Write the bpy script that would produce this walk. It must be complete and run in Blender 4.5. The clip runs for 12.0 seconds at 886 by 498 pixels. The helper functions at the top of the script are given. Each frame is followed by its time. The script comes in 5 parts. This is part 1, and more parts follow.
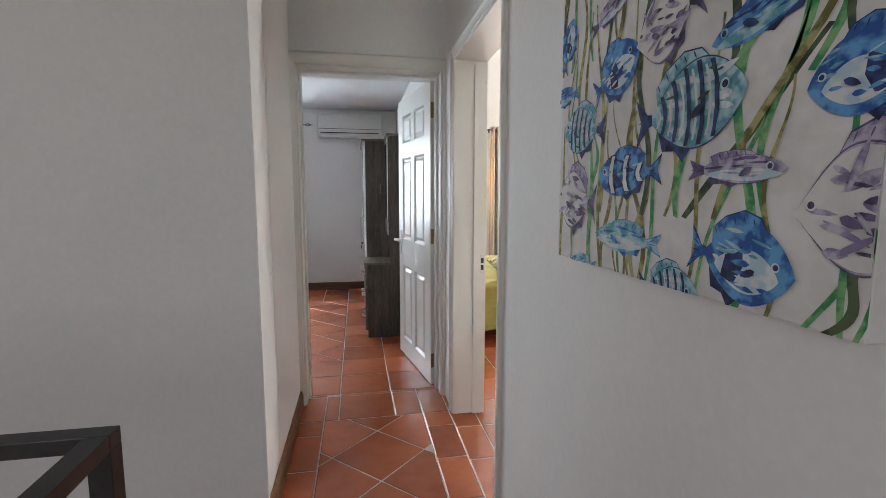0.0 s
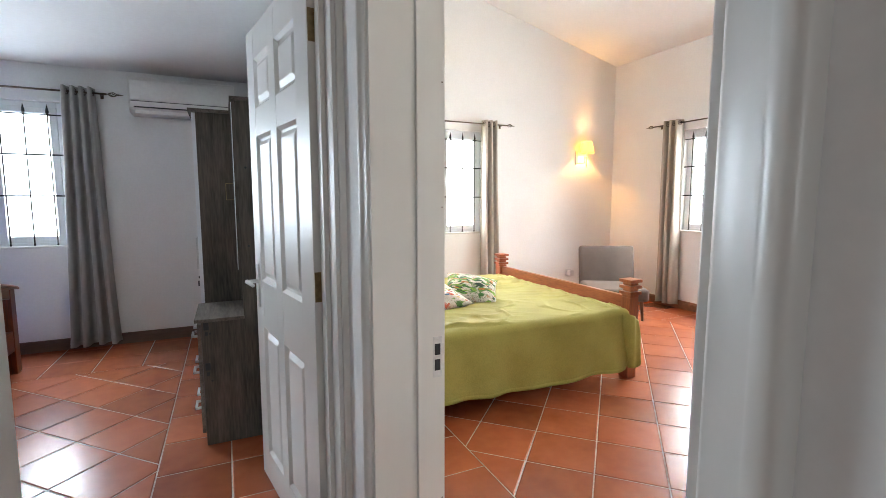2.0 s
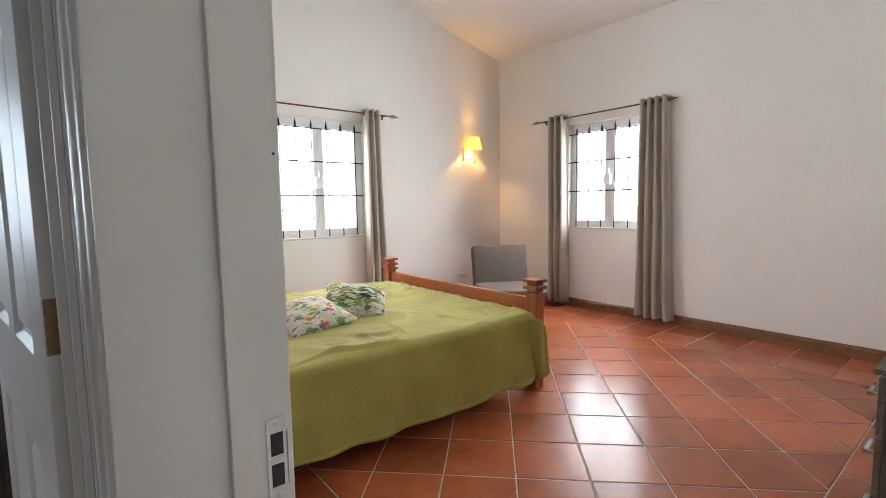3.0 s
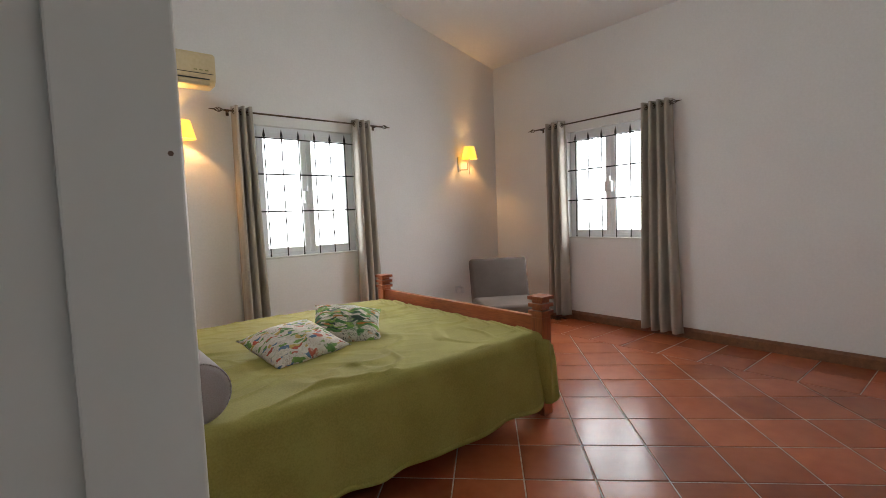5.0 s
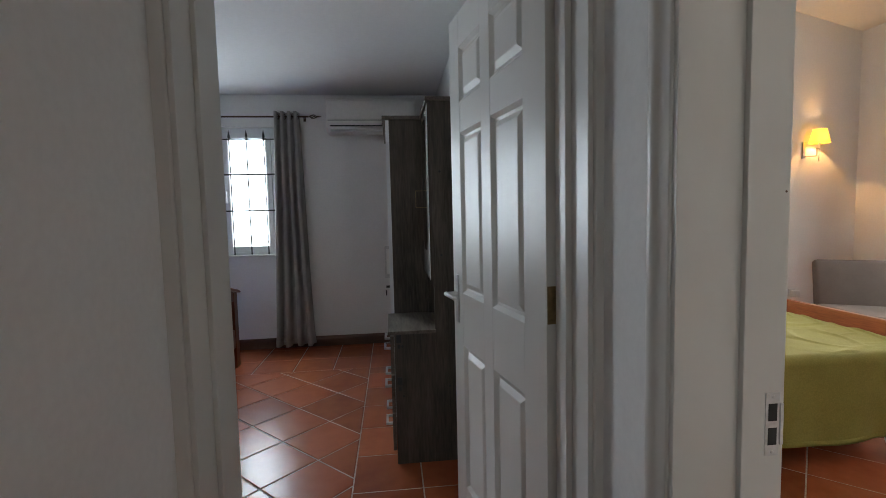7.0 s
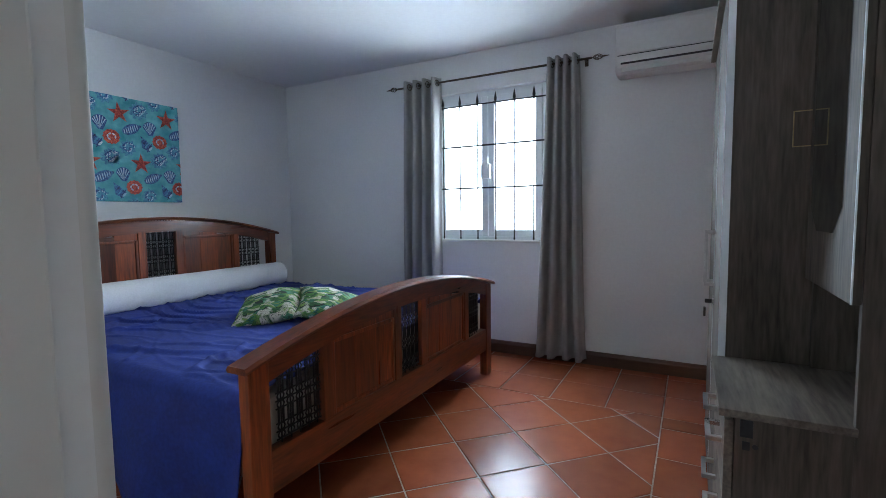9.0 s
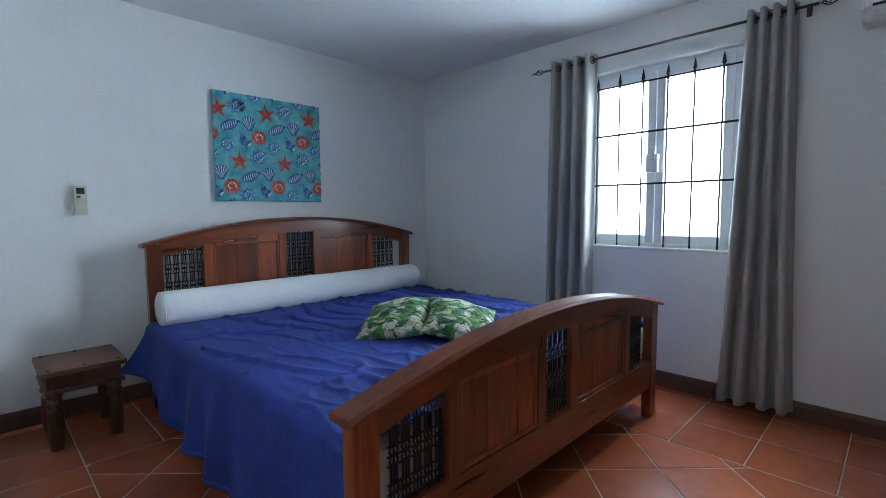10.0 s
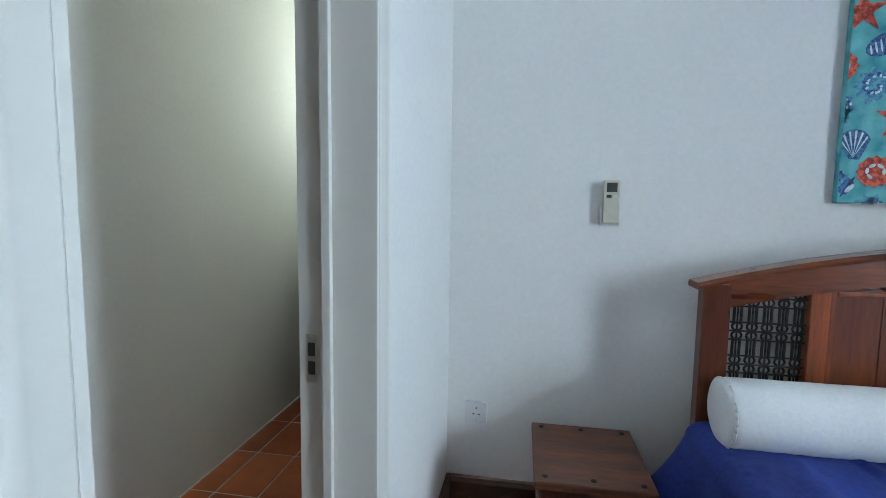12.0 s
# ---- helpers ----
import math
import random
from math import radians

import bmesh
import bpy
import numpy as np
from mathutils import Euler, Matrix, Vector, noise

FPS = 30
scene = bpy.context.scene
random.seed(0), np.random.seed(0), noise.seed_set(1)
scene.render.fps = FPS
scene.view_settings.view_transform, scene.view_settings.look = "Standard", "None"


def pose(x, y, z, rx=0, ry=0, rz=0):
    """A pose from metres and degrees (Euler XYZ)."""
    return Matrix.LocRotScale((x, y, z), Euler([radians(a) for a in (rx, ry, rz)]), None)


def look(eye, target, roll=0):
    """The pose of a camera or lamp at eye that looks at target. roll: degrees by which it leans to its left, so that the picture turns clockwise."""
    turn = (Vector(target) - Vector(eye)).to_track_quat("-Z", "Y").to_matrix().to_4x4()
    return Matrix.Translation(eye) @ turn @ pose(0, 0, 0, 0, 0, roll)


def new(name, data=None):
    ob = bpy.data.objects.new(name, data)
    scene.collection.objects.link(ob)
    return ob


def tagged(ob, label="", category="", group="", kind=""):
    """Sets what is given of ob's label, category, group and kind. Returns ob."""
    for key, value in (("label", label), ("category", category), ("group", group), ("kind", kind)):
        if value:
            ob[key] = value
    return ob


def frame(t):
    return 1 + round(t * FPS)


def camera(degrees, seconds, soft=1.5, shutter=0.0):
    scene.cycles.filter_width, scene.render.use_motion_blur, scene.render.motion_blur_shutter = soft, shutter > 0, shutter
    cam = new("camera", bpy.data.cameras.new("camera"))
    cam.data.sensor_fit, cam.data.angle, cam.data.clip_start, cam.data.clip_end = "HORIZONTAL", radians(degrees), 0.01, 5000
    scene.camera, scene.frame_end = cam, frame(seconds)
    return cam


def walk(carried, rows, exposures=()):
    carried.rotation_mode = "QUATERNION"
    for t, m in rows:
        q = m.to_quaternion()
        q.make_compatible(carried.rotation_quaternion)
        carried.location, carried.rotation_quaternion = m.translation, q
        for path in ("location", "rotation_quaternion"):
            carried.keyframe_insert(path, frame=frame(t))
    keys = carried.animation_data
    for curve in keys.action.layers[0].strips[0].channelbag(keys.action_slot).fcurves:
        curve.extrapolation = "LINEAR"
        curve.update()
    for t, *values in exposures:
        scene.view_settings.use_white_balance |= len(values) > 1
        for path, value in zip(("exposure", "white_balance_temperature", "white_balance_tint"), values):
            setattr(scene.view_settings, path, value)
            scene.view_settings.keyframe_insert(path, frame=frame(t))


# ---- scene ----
cam = camera(87.2, 12.0, soft=0.8)
PATH = [
    (0, (-0.03, -0.146, 1.321), (0.329, 1.808, 1.09), 0.1),
    (0.5, (-0.024, 0.209, 1.365), (0.241, 2.177, 1.123), 1.1),
    (1, (-0.011, 0.629, 1.366), (0.231, 2.6, 1.125), 0.7),
    (1.5, (0.042, 1.026, 1.348), (0.387, 2.983, 1.121), 0.6),
    (2, (0.2, 1.391, 1.329), (1.036, 3.195, 1.119), -0.0),
    (2.5, (0.338, 1.672, 1.285), (1.473, 3.307, 1.088), -0.4),
    (3, (0.495, 1.888, 1.243), (1.744, 3.439, 1.056), -0.9),
    (3.5, (0.642, 2.029, 1.23), (1.905, 3.57, 1.055), -1.5),
    (3.7, (0.678, 2.087, 1.228), (1.954, 3.62, 1.063), -1.3),
    (4.5, (0.722, 2.184, 1.24), (1.993, 3.721, 1.089), -2.0),
    (5.5, (0.451, 1.863, 1.273), (1.701, 3.42, 1.151), -2.6),
    (6, (0.293, 1.702, 1.286), (1.338, 3.403, 1.17), -2.5),
    (6.5, (0.148, 1.643, 1.271), (0.733, 3.551, 1.145), -1.7),
    (7, (0.056, 1.775, 1.285), (0.271, 3.758, 1.137), -1.3),
    (7.2, (0.058, 1.889, 1.292), (0.19, 3.879, 1.139), -1.5),
    (8.8, (-0.011, 2.827, 1.149), (-0.826, 4.648, 0.999), -0.8),
    (9, (-0.048, 2.896, 1.15), (-0.988, 4.655, 1.0), -0.7),
    (9.2, (-0.09, 2.957, 1.166), (-1.137, 4.652, 1.005), -0.5),
    (9.5, (-0.162, 3.059, 1.159), (-1.331, 4.674, 1.007), -0.5),
    (10, (-0.336, 3.248, 1.182), (-1.738, 4.665, 1.023), -0.4),
    (10.5, (-0.627, 3.374, 1.231), (-2.324, 4.418, 1.058), -0.2),
    (11, (-1.044, 3.486, 1.216), (-2.966, 4.016, 1.06), -0.0),
    (11.5, (-1.465, 3.492, 1.232), (-3.454, 3.619, 1.065), 0.2),
    (12, (-1.891, 3.375, 1.238), (-3.854, 3.039, 1.055), 0.8),
]
EXPOSURES = [(0, 0.78, 6850, 10), (0.5, 0.92, 6850, 10), (1.0, 0.85, 6800, 10), (1.5, 0.72, 6750, 10), (2.0, 0.62, 6700, 10), (2.5, 0.25, 6600, 10), (3.5, -0.2, 6550, 10), (5.5, -0.95, 6700, 10), (6.5, -0.7, 6750, 10), (7.2, -0.4, 6900, 10), (9.0, 0.15, 6200, 8), (10.0, 0.18, 6050, 6), (11.0, 0.1, 6100, 4), (11.5, 0.15, 6200, 4), (12.0, 0.5, 6300, 4)]
walk(cam, [(t, look(e, g, r)) for t, e, g, r in PATH], EXPOSURES)

# ---- light: overcast sky through the windows, two lit wall lamps ----
world = bpy.data.worlds.new("sky")
scene.world = world
world.use_nodes = True
wn = world.node_tree.nodes
sky = wn.new("ShaderNodeTexSky")
sky.sky_type, sky.sun_disc = "NISHITA", False
sky.sun_elevation, sky.sun_rotation = radians(55), radians(20)
world.node_tree.links.new(sky.outputs[0], wn["Background"].inputs[0])
wn["Background"].inputs[1].default_value = 0.15
sun = new("sun", bpy.data.lights.new("sun", "SUN"))
sun.data.energy, sun.data.angle, sun.data.color = 0.8, radians(20), (1, 0.97, 0.92)
sun.matrix_world = look((0, 0, 10), (-1.2, -3.3, 5))


def daylight(name, m, w, h, power, col):
    """Sky light that enters by an opening."""
    ob = new(name, bpy.data.lights.new(name, "AREA"))
    ob.data.shape, ob.data.size, ob.data.size_y, ob.data.energy, ob.data.color = "RECTANGLE", w, h, power, col
    ob.matrix_world = m
    return ob


COOL, PALE = (0.72, 0.86, 1.0), (0.93, 0.97, 1.0)
daylight("daylight_blue_room", look((-1.55, 7.1, 1.75), (-1.55, 5.6, 1.2)), 4.2, 2.4, 1000, COOL)
daylight("daylight_green_north", look((2.57, 7.1, 1.75), (2.57, 5.6, 1.2)), 4.0, 2.4, 960, PALE)
daylight("daylight_green_east", look((5.85, 4.82, 1.75), (4.35, 4.82, 1.2)), 4.0, 2.4, 1250, PALE)
daylight("daylight_landing", look((-1.6, -2.55, 1.6), (-1.2, 2, 1.2)), 1.5, 1.5, 13.5, (0.88, 0.94, 1.0))
daylight("daylight_laundry", look((-5.5, 2.27, 2.05), (-4, 2.27, 1.7)), 0.7, 0.6, 34, (0.93, 1.0, 0.88))


# ---- materials ----
def material(name):
    m = bpy.data.materials.new(name)
    m.use_nodes = True
    return m, m.node_tree, m.node_tree.nodes["Principled BSDF"]


def surface(name, a, b, rough=0.6, fine=40.0, coarse=2.5, bump=0.1, metal=0.0, spread=0.12, stretch=(1, 1, 1), rand=0.0, coat=0.0, sheen=0.0, wide=False, soft=4, gloss=0.08, spec=0.5):
    """A material whose colour wanders between a and b at two scales, with fine relief."""
    m, nt, p = material(name)
    n, ln = nt.nodes, nt.links
    tc, mp = n.new("ShaderNodeTexCoord"), n.new("ShaderNodeMapping")
    mp.inputs["Scale"].default_value = stretch
    ln.new(n.new("ShaderNodeNewGeometry").outputs["Position"] if wide else tc.outputs["Object"], mp.inputs[0])
    big, small = n.new("ShaderNodeTexNoise"), n.new("ShaderNodeTexNoise")
    big.inputs["Scale"].default_value, small.inputs["Scale"].default_value = coarse, fine
    big.inputs["Detail"].default_value, small.inputs["Detail"].default_value = soft, soft + 2
    ln.new(mp.outputs[0], big.inputs["Vector"])
    ln.new(mp.outputs[0], small.inputs["Vector"])
    mix = n.new("ShaderNodeMath")
    mix.operation = "MULTIPLY_ADD"
    mix.inputs[1].default_value = 0.45
    ln.new(small.outputs["Fac"], mix.inputs[0])
    half = n.new("ShaderNodeMath")
    half.operation = "MULTIPLY"
    half.inputs[1].default_value = 0.55
    ln.new(big.outputs["Fac"], half.inputs[0])
    ln.new(half.outputs[0], mix.inputs[2])
    ramp = n.new("ShaderNodeValToRGB")
    ramp.color_ramp.elements[0].position, ramp.color_ramp.elements[1].position = 0.5 - spread, 0.5 + spread
    ramp.color_ramp.elements[0].color, ramp.color_ramp.elements[1].color = (*a, 1), (*b, 1)
    ln.new(mix.outputs[0], ramp.inputs[0])
    out = ramp.outputs[0]
    if rand:
        oi, hs = n.new("ShaderNodeObjectInfo"), n.new("ShaderNodeHueSaturation")
        mr = n.new("ShaderNodeMapRange")
        mr.inputs["To Min"].default_value, mr.inputs["To Max"].default_value = 1 - rand, 1 + rand
        ln.new(oi.outputs["Random"], mr.inputs[0])
        ln.new(mr.outputs[0], hs.inputs["Value"])
        ln.new(out, hs.inputs["Color"])
        out = hs.outputs[0]
    ln.new(out, p.inputs["Base Color"])
    rr = n.new("ShaderNodeMapRange")
    rr.inputs["To Min"].default_value, rr.inputs["To Max"].default_value = max(rough - gloss, 0.02), min(rough + gloss, 1)
    ln.new(big.outputs["Fac"], rr.inputs[0])
    ln.new(rr.outputs[0], p.inputs["Roughness"])
    p.inputs["Metallic"].default_value, p.inputs["Specular IOR Level"].default_value = metal, spec
    if coat:
        p.inputs["Coat Weight"].default_value, p.inputs["Coat Roughness"].default_value = coat, 0.12
    if sheen:
        p.inputs["Sheen Weight"].default_value = sheen
    if bump:
        bp = n.new("ShaderNodeBump")
        bp.inputs["Strength"].default_value, bp.inputs["Distance"].default_value = bump, 0.01
        ln.new(mix.outputs[0], bp.inputs["Height"])
        ln.new(bp.outputs[0], p.inputs["Normal"])
    return m


def patches(name, cols, scale=14.0, rough=0.85, warp=0.25, spotted=(0.55, 0.52, 0.42), dark=(0.03, 0.035, 0.025), veins=0.5):
    """Printed cloth: leaf-like islands of several colours, veins in them, and spotted fields between."""
    m, nt, p = material(name)
    n, ln = nt.nodes, nt.links

    def node(kind, **ins):
        k = n.new(kind)
        for key, val in ins.items():
            k.inputs[key].default_value = val
        return k

    tc, no, add = n.new("ShaderNodeTexCoord"), node("ShaderNodeTexNoise", Scale=scale * 0.6, Detail=3), n.new("ShaderNodeVectorMath")
    ln.new(tc.outputs["Object"], no.inputs["Vector"])
    sc = n.new("ShaderNodeVectorMath")
    sc.operation = "SCALE"
    sc.inputs["Scale"].default_value = warp
    ln.new(no.outputs["Color"], sc.inputs[0])
    ln.new(tc.outputs["Object"], add.inputs[0])
    ln.new(sc.outputs[0], add.inputs[1])
    mp = node("ShaderNodeMapping", Scale=(1, 2.6, 1), Rotation=(0, 0, 0.6))
    ln.new(add.outputs[0], mp.inputs[0])
    vo = node("ShaderNodeTexVoronoi", Scale=scale)
    ln.new(mp.outputs[0], vo.inputs["Vector"])
    sep = n.new("ShaderNodeSeparateColor")
    ln.new(vo.outputs["Color"], sep.inputs[0])
    ramp = n.new("ShaderNodeValToRGB")
    cr = ramp.color_ramp
    cr.interpolation = "CONSTANT"
    while len(cr.elements) < len(cols):
        cr.elements.new(0.5)
    for k, c in enumerate(cols):
        cr.elements[k].position, cr.elements[k].color = k / len(cols), (*c, 1)
    ln.new(sep.outputs[0], ramp.inputs[0])
    # watery tone inside each leaf
    wash, tone = node("ShaderNodeTexNoise", Scale=scale * 3.2, Detail=4), node("ShaderNodeMapRange", **{"From Min": 0.3, "From Max": 0.7, "To Min": 1 - veins, "To Max": 1 + veins})
    ln.new(mp.outputs[0], wash.inputs["Vector"])
    ln.new(wash.outputs["Fac"], tone.inputs[0])
    hs = n.new("ShaderNodeHueSaturation")
    ln.new(tone.outputs[0], hs.inputs["Value"])
    ln.new(ramp.outputs[0], hs.inputs["Color"])
    # spotted fields
    dots, step = node("ShaderNodeTexVoronoi", Scale=scale * 4.5), node("ShaderNodeMapRange", **{"From Min": 0.28, "From Max": 0.42})
    ln.new(mp.outputs[0], dots.inputs["Vector"])
    ln.new(dots.outputs["Distance"], step.inputs[0])
    spots = n.new("ShaderNodeMix")
    spots.data_type = "RGBA"
    spots.inputs[6].default_value, spots.inputs[7].default_value = (*dark, 1), (*spotted, 1)
    ln.new(step.outputs[0], spots.inputs[0])
    where, cutoff = node("ShaderNodeTexNoise", Scale=scale * 0.45, Detail=2), node("ShaderNodeMapRange", **{"From Min": 0.55, "From Max": 0.60})
    ln.new(add.outputs[0], where.inputs["Vector"])
    ln.new(where.outputs["Fac"], cutoff.inputs[0])
    both = n.new("ShaderNodeMix")
    both.data_type = "RGBA"
    ln.new(cutoff.outputs[0], both.inputs[0])
    ln.new(hs.outputs[0], both.inputs[6])
    ln.new(spots.outputs[2], both.inputs[7])
    ln.new(both.outputs[2], p.inputs["Base Color"])
    p.inputs["Roughness"].default_value = rough
    return m


def wood(name, a, b, rough, axis, scale=6.0, coat=0.0, rand=0.0, bump=0.06, spec=0.5):
    st = [7.0, 7.0, 7.0]
    st[axis] = 0.7
    return surface(name, a, b, rough, fine=scale * 3, coarse=scale * 0.5, bump=bump, stretch=st, spread=0.16, coat=coat, rand=rand, spec=spec)


PLASTER = surface("white_plaster", (0.77, 0.765, 0.75), (0.82, 0.815, 0.80), 0.85, fine=55, coarse=1.3, bump=0.06)
CEIL = surface("ceiling_paint", (0.79, 0.79, 0.78), (0.83, 0.83, 0.82), 0.9, fine=40, coarse=1.0, bump=0.04)
TRIM = surface("white_gloss_paint", (0.68, 0.665, 0.625), (0.73, 0.715, 0.675), 0.32, fine=9, coarse=2, bump=0.015, spread=0.25, soft=2)
ALU = surface("white_aluminium", (0.76, 0.79, 0.81), (0.82, 0.84, 0.86), 0.35, bump=0.01)
TILE = surface("terracotta_tile", (0.27, 0.062, 0.026), (0.41, 0.117, 0.046), 0.24, fine=11, coarse=2.2, bump=0, spread=0.22, rand=0.22, wide=True, soft=1, gloss=0.02)
GROUT = surface("cement_grout", (0.27, 0.185, 0.135), (0.56, 0.44, 0.34), 0.55, fine=70, coarse=4, bump=0.15, gloss=0.2)
SKIRT = wood("skirting_wood", (0.13, 0.05, 0.022), (0.24, 0.105, 0.045), 0.45, 0)
SKIRT_D = wood("skirting_wood_dark", (0.075, 0.035, 0.02), (0.14, 0.065, 0.035), 0.45, 0)
TEAK_Y = wood("sheesham_wood_y", (0.055, 0.012, 0.004), (0.235, 0.053, 0.0135), 0.3, 1, coat=0.2, scale=5)
TEAK_Z = wood("sheesham_wood_z", (0.05, 0.011, 0.0038), (0.29, 0.066, 0.0165), 0.3, 2, coat=0.2, scale=4, rand=0.5)
PINE_Y = wood("stained_pine_y", (0.20, 0.044, 0.015), (0.37, 0.10, 0.033), 0.32, 1, coat=0.3)
PINE_Z = wood("stained_pine_z", (0.20, 0.044, 0.015), (0.37, 0.10, 0.033), 0.32, 2, coat=0.3)
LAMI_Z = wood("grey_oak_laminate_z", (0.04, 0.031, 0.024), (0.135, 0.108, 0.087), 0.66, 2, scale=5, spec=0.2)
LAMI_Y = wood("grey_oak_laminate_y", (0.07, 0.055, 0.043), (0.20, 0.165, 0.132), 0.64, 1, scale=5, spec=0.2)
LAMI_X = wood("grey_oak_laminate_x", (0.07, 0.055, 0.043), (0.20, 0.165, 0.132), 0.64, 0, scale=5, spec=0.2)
STOOLW = wood("dark_stool_wood", (0.03, 0.010, 0.005), (0.18, 0.058, 0.026), 0.42, 1, coat=0.1)
STOOLZ = wood("dark_stool_wood_z", (0.03, 0.011, 0.006), (0.12, 0.045, 0.022), 0.32, 2, coat=0.3)
IRON = surface("black_iron", (0.012, 0.012, 0.013), (0.03, 0.03, 0.032), 0.5, fine=60, bump=0.1, metal=0.6)
BLACKP = surface("black_painted_steel", (0.012, 0.012, 0.014), (0.03, 0.03, 0.032), 0.4, fine=50, bump=0.05)
STEEL = surface("brushed_steel", (0.55, 0.55, 0.54), (0.7, 0.7, 0.69), 0.3, fine=90, bump=0.02, metal=1.0)
BRASS = surface("dull_brass", (0.20, 0.14, 0.07), (0.38, 0.28, 0.14), 0.45, fine=50, bump=0.06, metal=0.9)
BRONZE = surface("bronze_rod", (0.07, 0.05, 0.035), (0.14, 0.10, 0.07), 0.4, metal=0.7, bump=0.02)
DARK = surface("dark_slot", (0.01, 0.01, 0.01), (0.03, 0.03, 0.03), 0.6, bump=0)
CURT_G = surface("grey_curtain_cloth", (0.30, 0.285, 0.27), (0.37, 0.355, 0.335), 0.75, fine=220, coarse=3, bump=0.08, sheen=0.3)
CURT_B = surface("beige_curtain_cloth", (0.36, 0.325, 0.275), (0.44, 0.40, 0.34), 0.75, fine=220, coarse=3, bump=0.08, sheen=0.3)
SHEET_B = surface("blue_cotton", (0.008, 0.019, 0.145), (0.017, 0.038, 0.235), 0.8, fine=60, coarse=5, bump=0.25)
SHEET_G = surface("olive_cotton", (0.26, 0.23, 0.048), (0.35, 0.315, 0.08), 0.85, fine=130, coarse=4, bump=0.12)
MATT = surface("mattress_ticking", (0.5, 0.48, 0.44), (0.6, 0.58, 0.54), 0.9)
WHITEC = surface("white_cotton", (0.74, 0.74, 0.74), (0.82, 0.82, 0.82), 0.9, fine=90, coarse=5, bump=0.2)
GREYC = surface("grey_bolster_cloth", (0.33, 0.30, 0.29), (0.42, 0.38, 0.37), 0.9, fine=200, coarse=4, bump=0.1)
CHAIRC = surface("taupe_upholstery", (0.11, 0.086, 0.074), (0.15, 0.118, 0.102), 0.9, fine=240, coarse=4, bump=0.15)
LEAFP = patches("leaf_print", [(0.02, 0.08, 0.025), (0.36, 0.36, 0.22), (0.06, 0.16, 0.035), (0.015, 0.03, 0.015), (0.17, 0.25, 0.06), (0.02, 0.11, 0.07), (0.40, 0.38, 0.30), (0.10, 0.20, 0.04), (0.03, 0.10, 0.03), (0.05, 0.17, 0.09)], 22, warp=0.09)
FLORAL = patches("floral_print", [(0.62, 0.57, 0.48), (0.66, 0.62, 0.54), (0.10, 0.22, 0.06), (0.64, 0.60, 0.52), (0.42, 0.09, 0.05), (0.60, 0.55, 0.46), (0.62, 0.58, 0.49), (0.10, 0.17, 0.26), (0.63, 0.58, 0.5), (0.16, 0.30, 0.07), (0.5, 0.36, 0.10), (0.65, 0.6, 0.52)], 26, warp=0.07, spotted=(0.64, 0.60, 0.52), dark=(0.30, 0.20, 0.12), veins=0.2)
JUNGLE = patches("jungle_print", [(0.05, 0.16, 0.04), (0.18, 0.32, 0.05), (0.60, 0.56, 0.46), (0.10, 0.24, 0.06), (0.40, 0.16, 0.03), (0.03, 0.09, 0.04), (0.55, 0.52, 0.42), (0.02, 0.05, 0.03), (0.12, 0.22, 0.06)], 20, warp=0.09)
ACW = surface("white_plastic", (0.72, 0.71, 0.68), (0.78, 0.77, 0.74), 0.4, bump=0.01)
# cream plastic, with the wall lamp's yellow light mixed into its colour
ACY = surface("lamp_tinted_cream_plastic", (0.62, 0.50, 0.29), (0.70, 0.58, 0.36), 0.45, bump=0.02)
SOCK = surface("socket_plastic", (0.66, 0.665, 0.67), (0.72, 0.72, 0.72), 0.3, bump=0)
WASHW = surface("washer_enamel", (0.66, 0.67, 0.67), (0.74, 0.75, 0.75), 0.25, bump=0.01)
BEIGE = surface("remote_plastic", (0.55, 0.52, 0.42), (0.62, 0.59, 0.48), 0.45, bump=0)
LCD = surface("display", (0.04, 0.05, 0.045), (0.07, 0.08, 0.07), 0.15, bump=0)
CANVAS = surface("canvas_white", (0.62, 0.60, 0.58), (0.78, 0.76, 0.74), 0.8, fine=30, coarse=5, bump=0.08)
TURQ = surface("canvas_turquoise", (0.03, 0.25, 0.29), (0.19, 0.52, 0.54), 0.75, fine=16, coarse=9, bump=0.06, spread=0.13)


def paint(name, a, b, scale=25):
    return surface(name, a, b, 0.75, fine=scale * 2, coarse=scale, bump=0.05, spread=0.06)


P_BLUE = paint("paint_blue", (0.015, 0.09, 0.34), (0.12, 0.36, 0.66))
P_NAVY = paint("paint_navy", (0.012, 0.018, 0.06), (0.03, 0.06, 0.20))
P_PALE = paint("paint_pale", (0.45, 0.60, 0.68), (0.72, 0.75, 0.76))
P_AQUA = paint("paint_aqua", (0.10, 0.32, 0.42), (0.42, 0.62, 0.66))
P_LILAC = paint("paint_lilac", (0.22, 0.18, 0.32), (0.55, 0.50, 0.62))
P_PURP = paint("paint_purple", (0.05, 0.04, 0.09), (0.16, 0.12, 0.24))
P_GREEN = paint("paint_green", (0.04, 0.25, 0.09), (0.22, 0.47, 0.20))
P_OLIVE = paint("paint_olive", (0.14, 0.125, 0.03), (0.42, 0.38, 0.16))
P_DKG = paint("paint_dark_green", (0.03, 0.05, 0.03), (0.10, 0.13, 0.07))
P_CORAL = paint("paint_coral", (0.36, 0.03, 0.02), (0.66, 0.13, 0.07), 40)
P_SEA = paint("paint_sea_blue", (0.02, 0.05, 0.17), (0.07, 0.18, 0.36), 50)
P_RED = paint("paint_brick_red", (0.22, 0.02, 0.015), (0.48, 0.07, 0.04), 40)
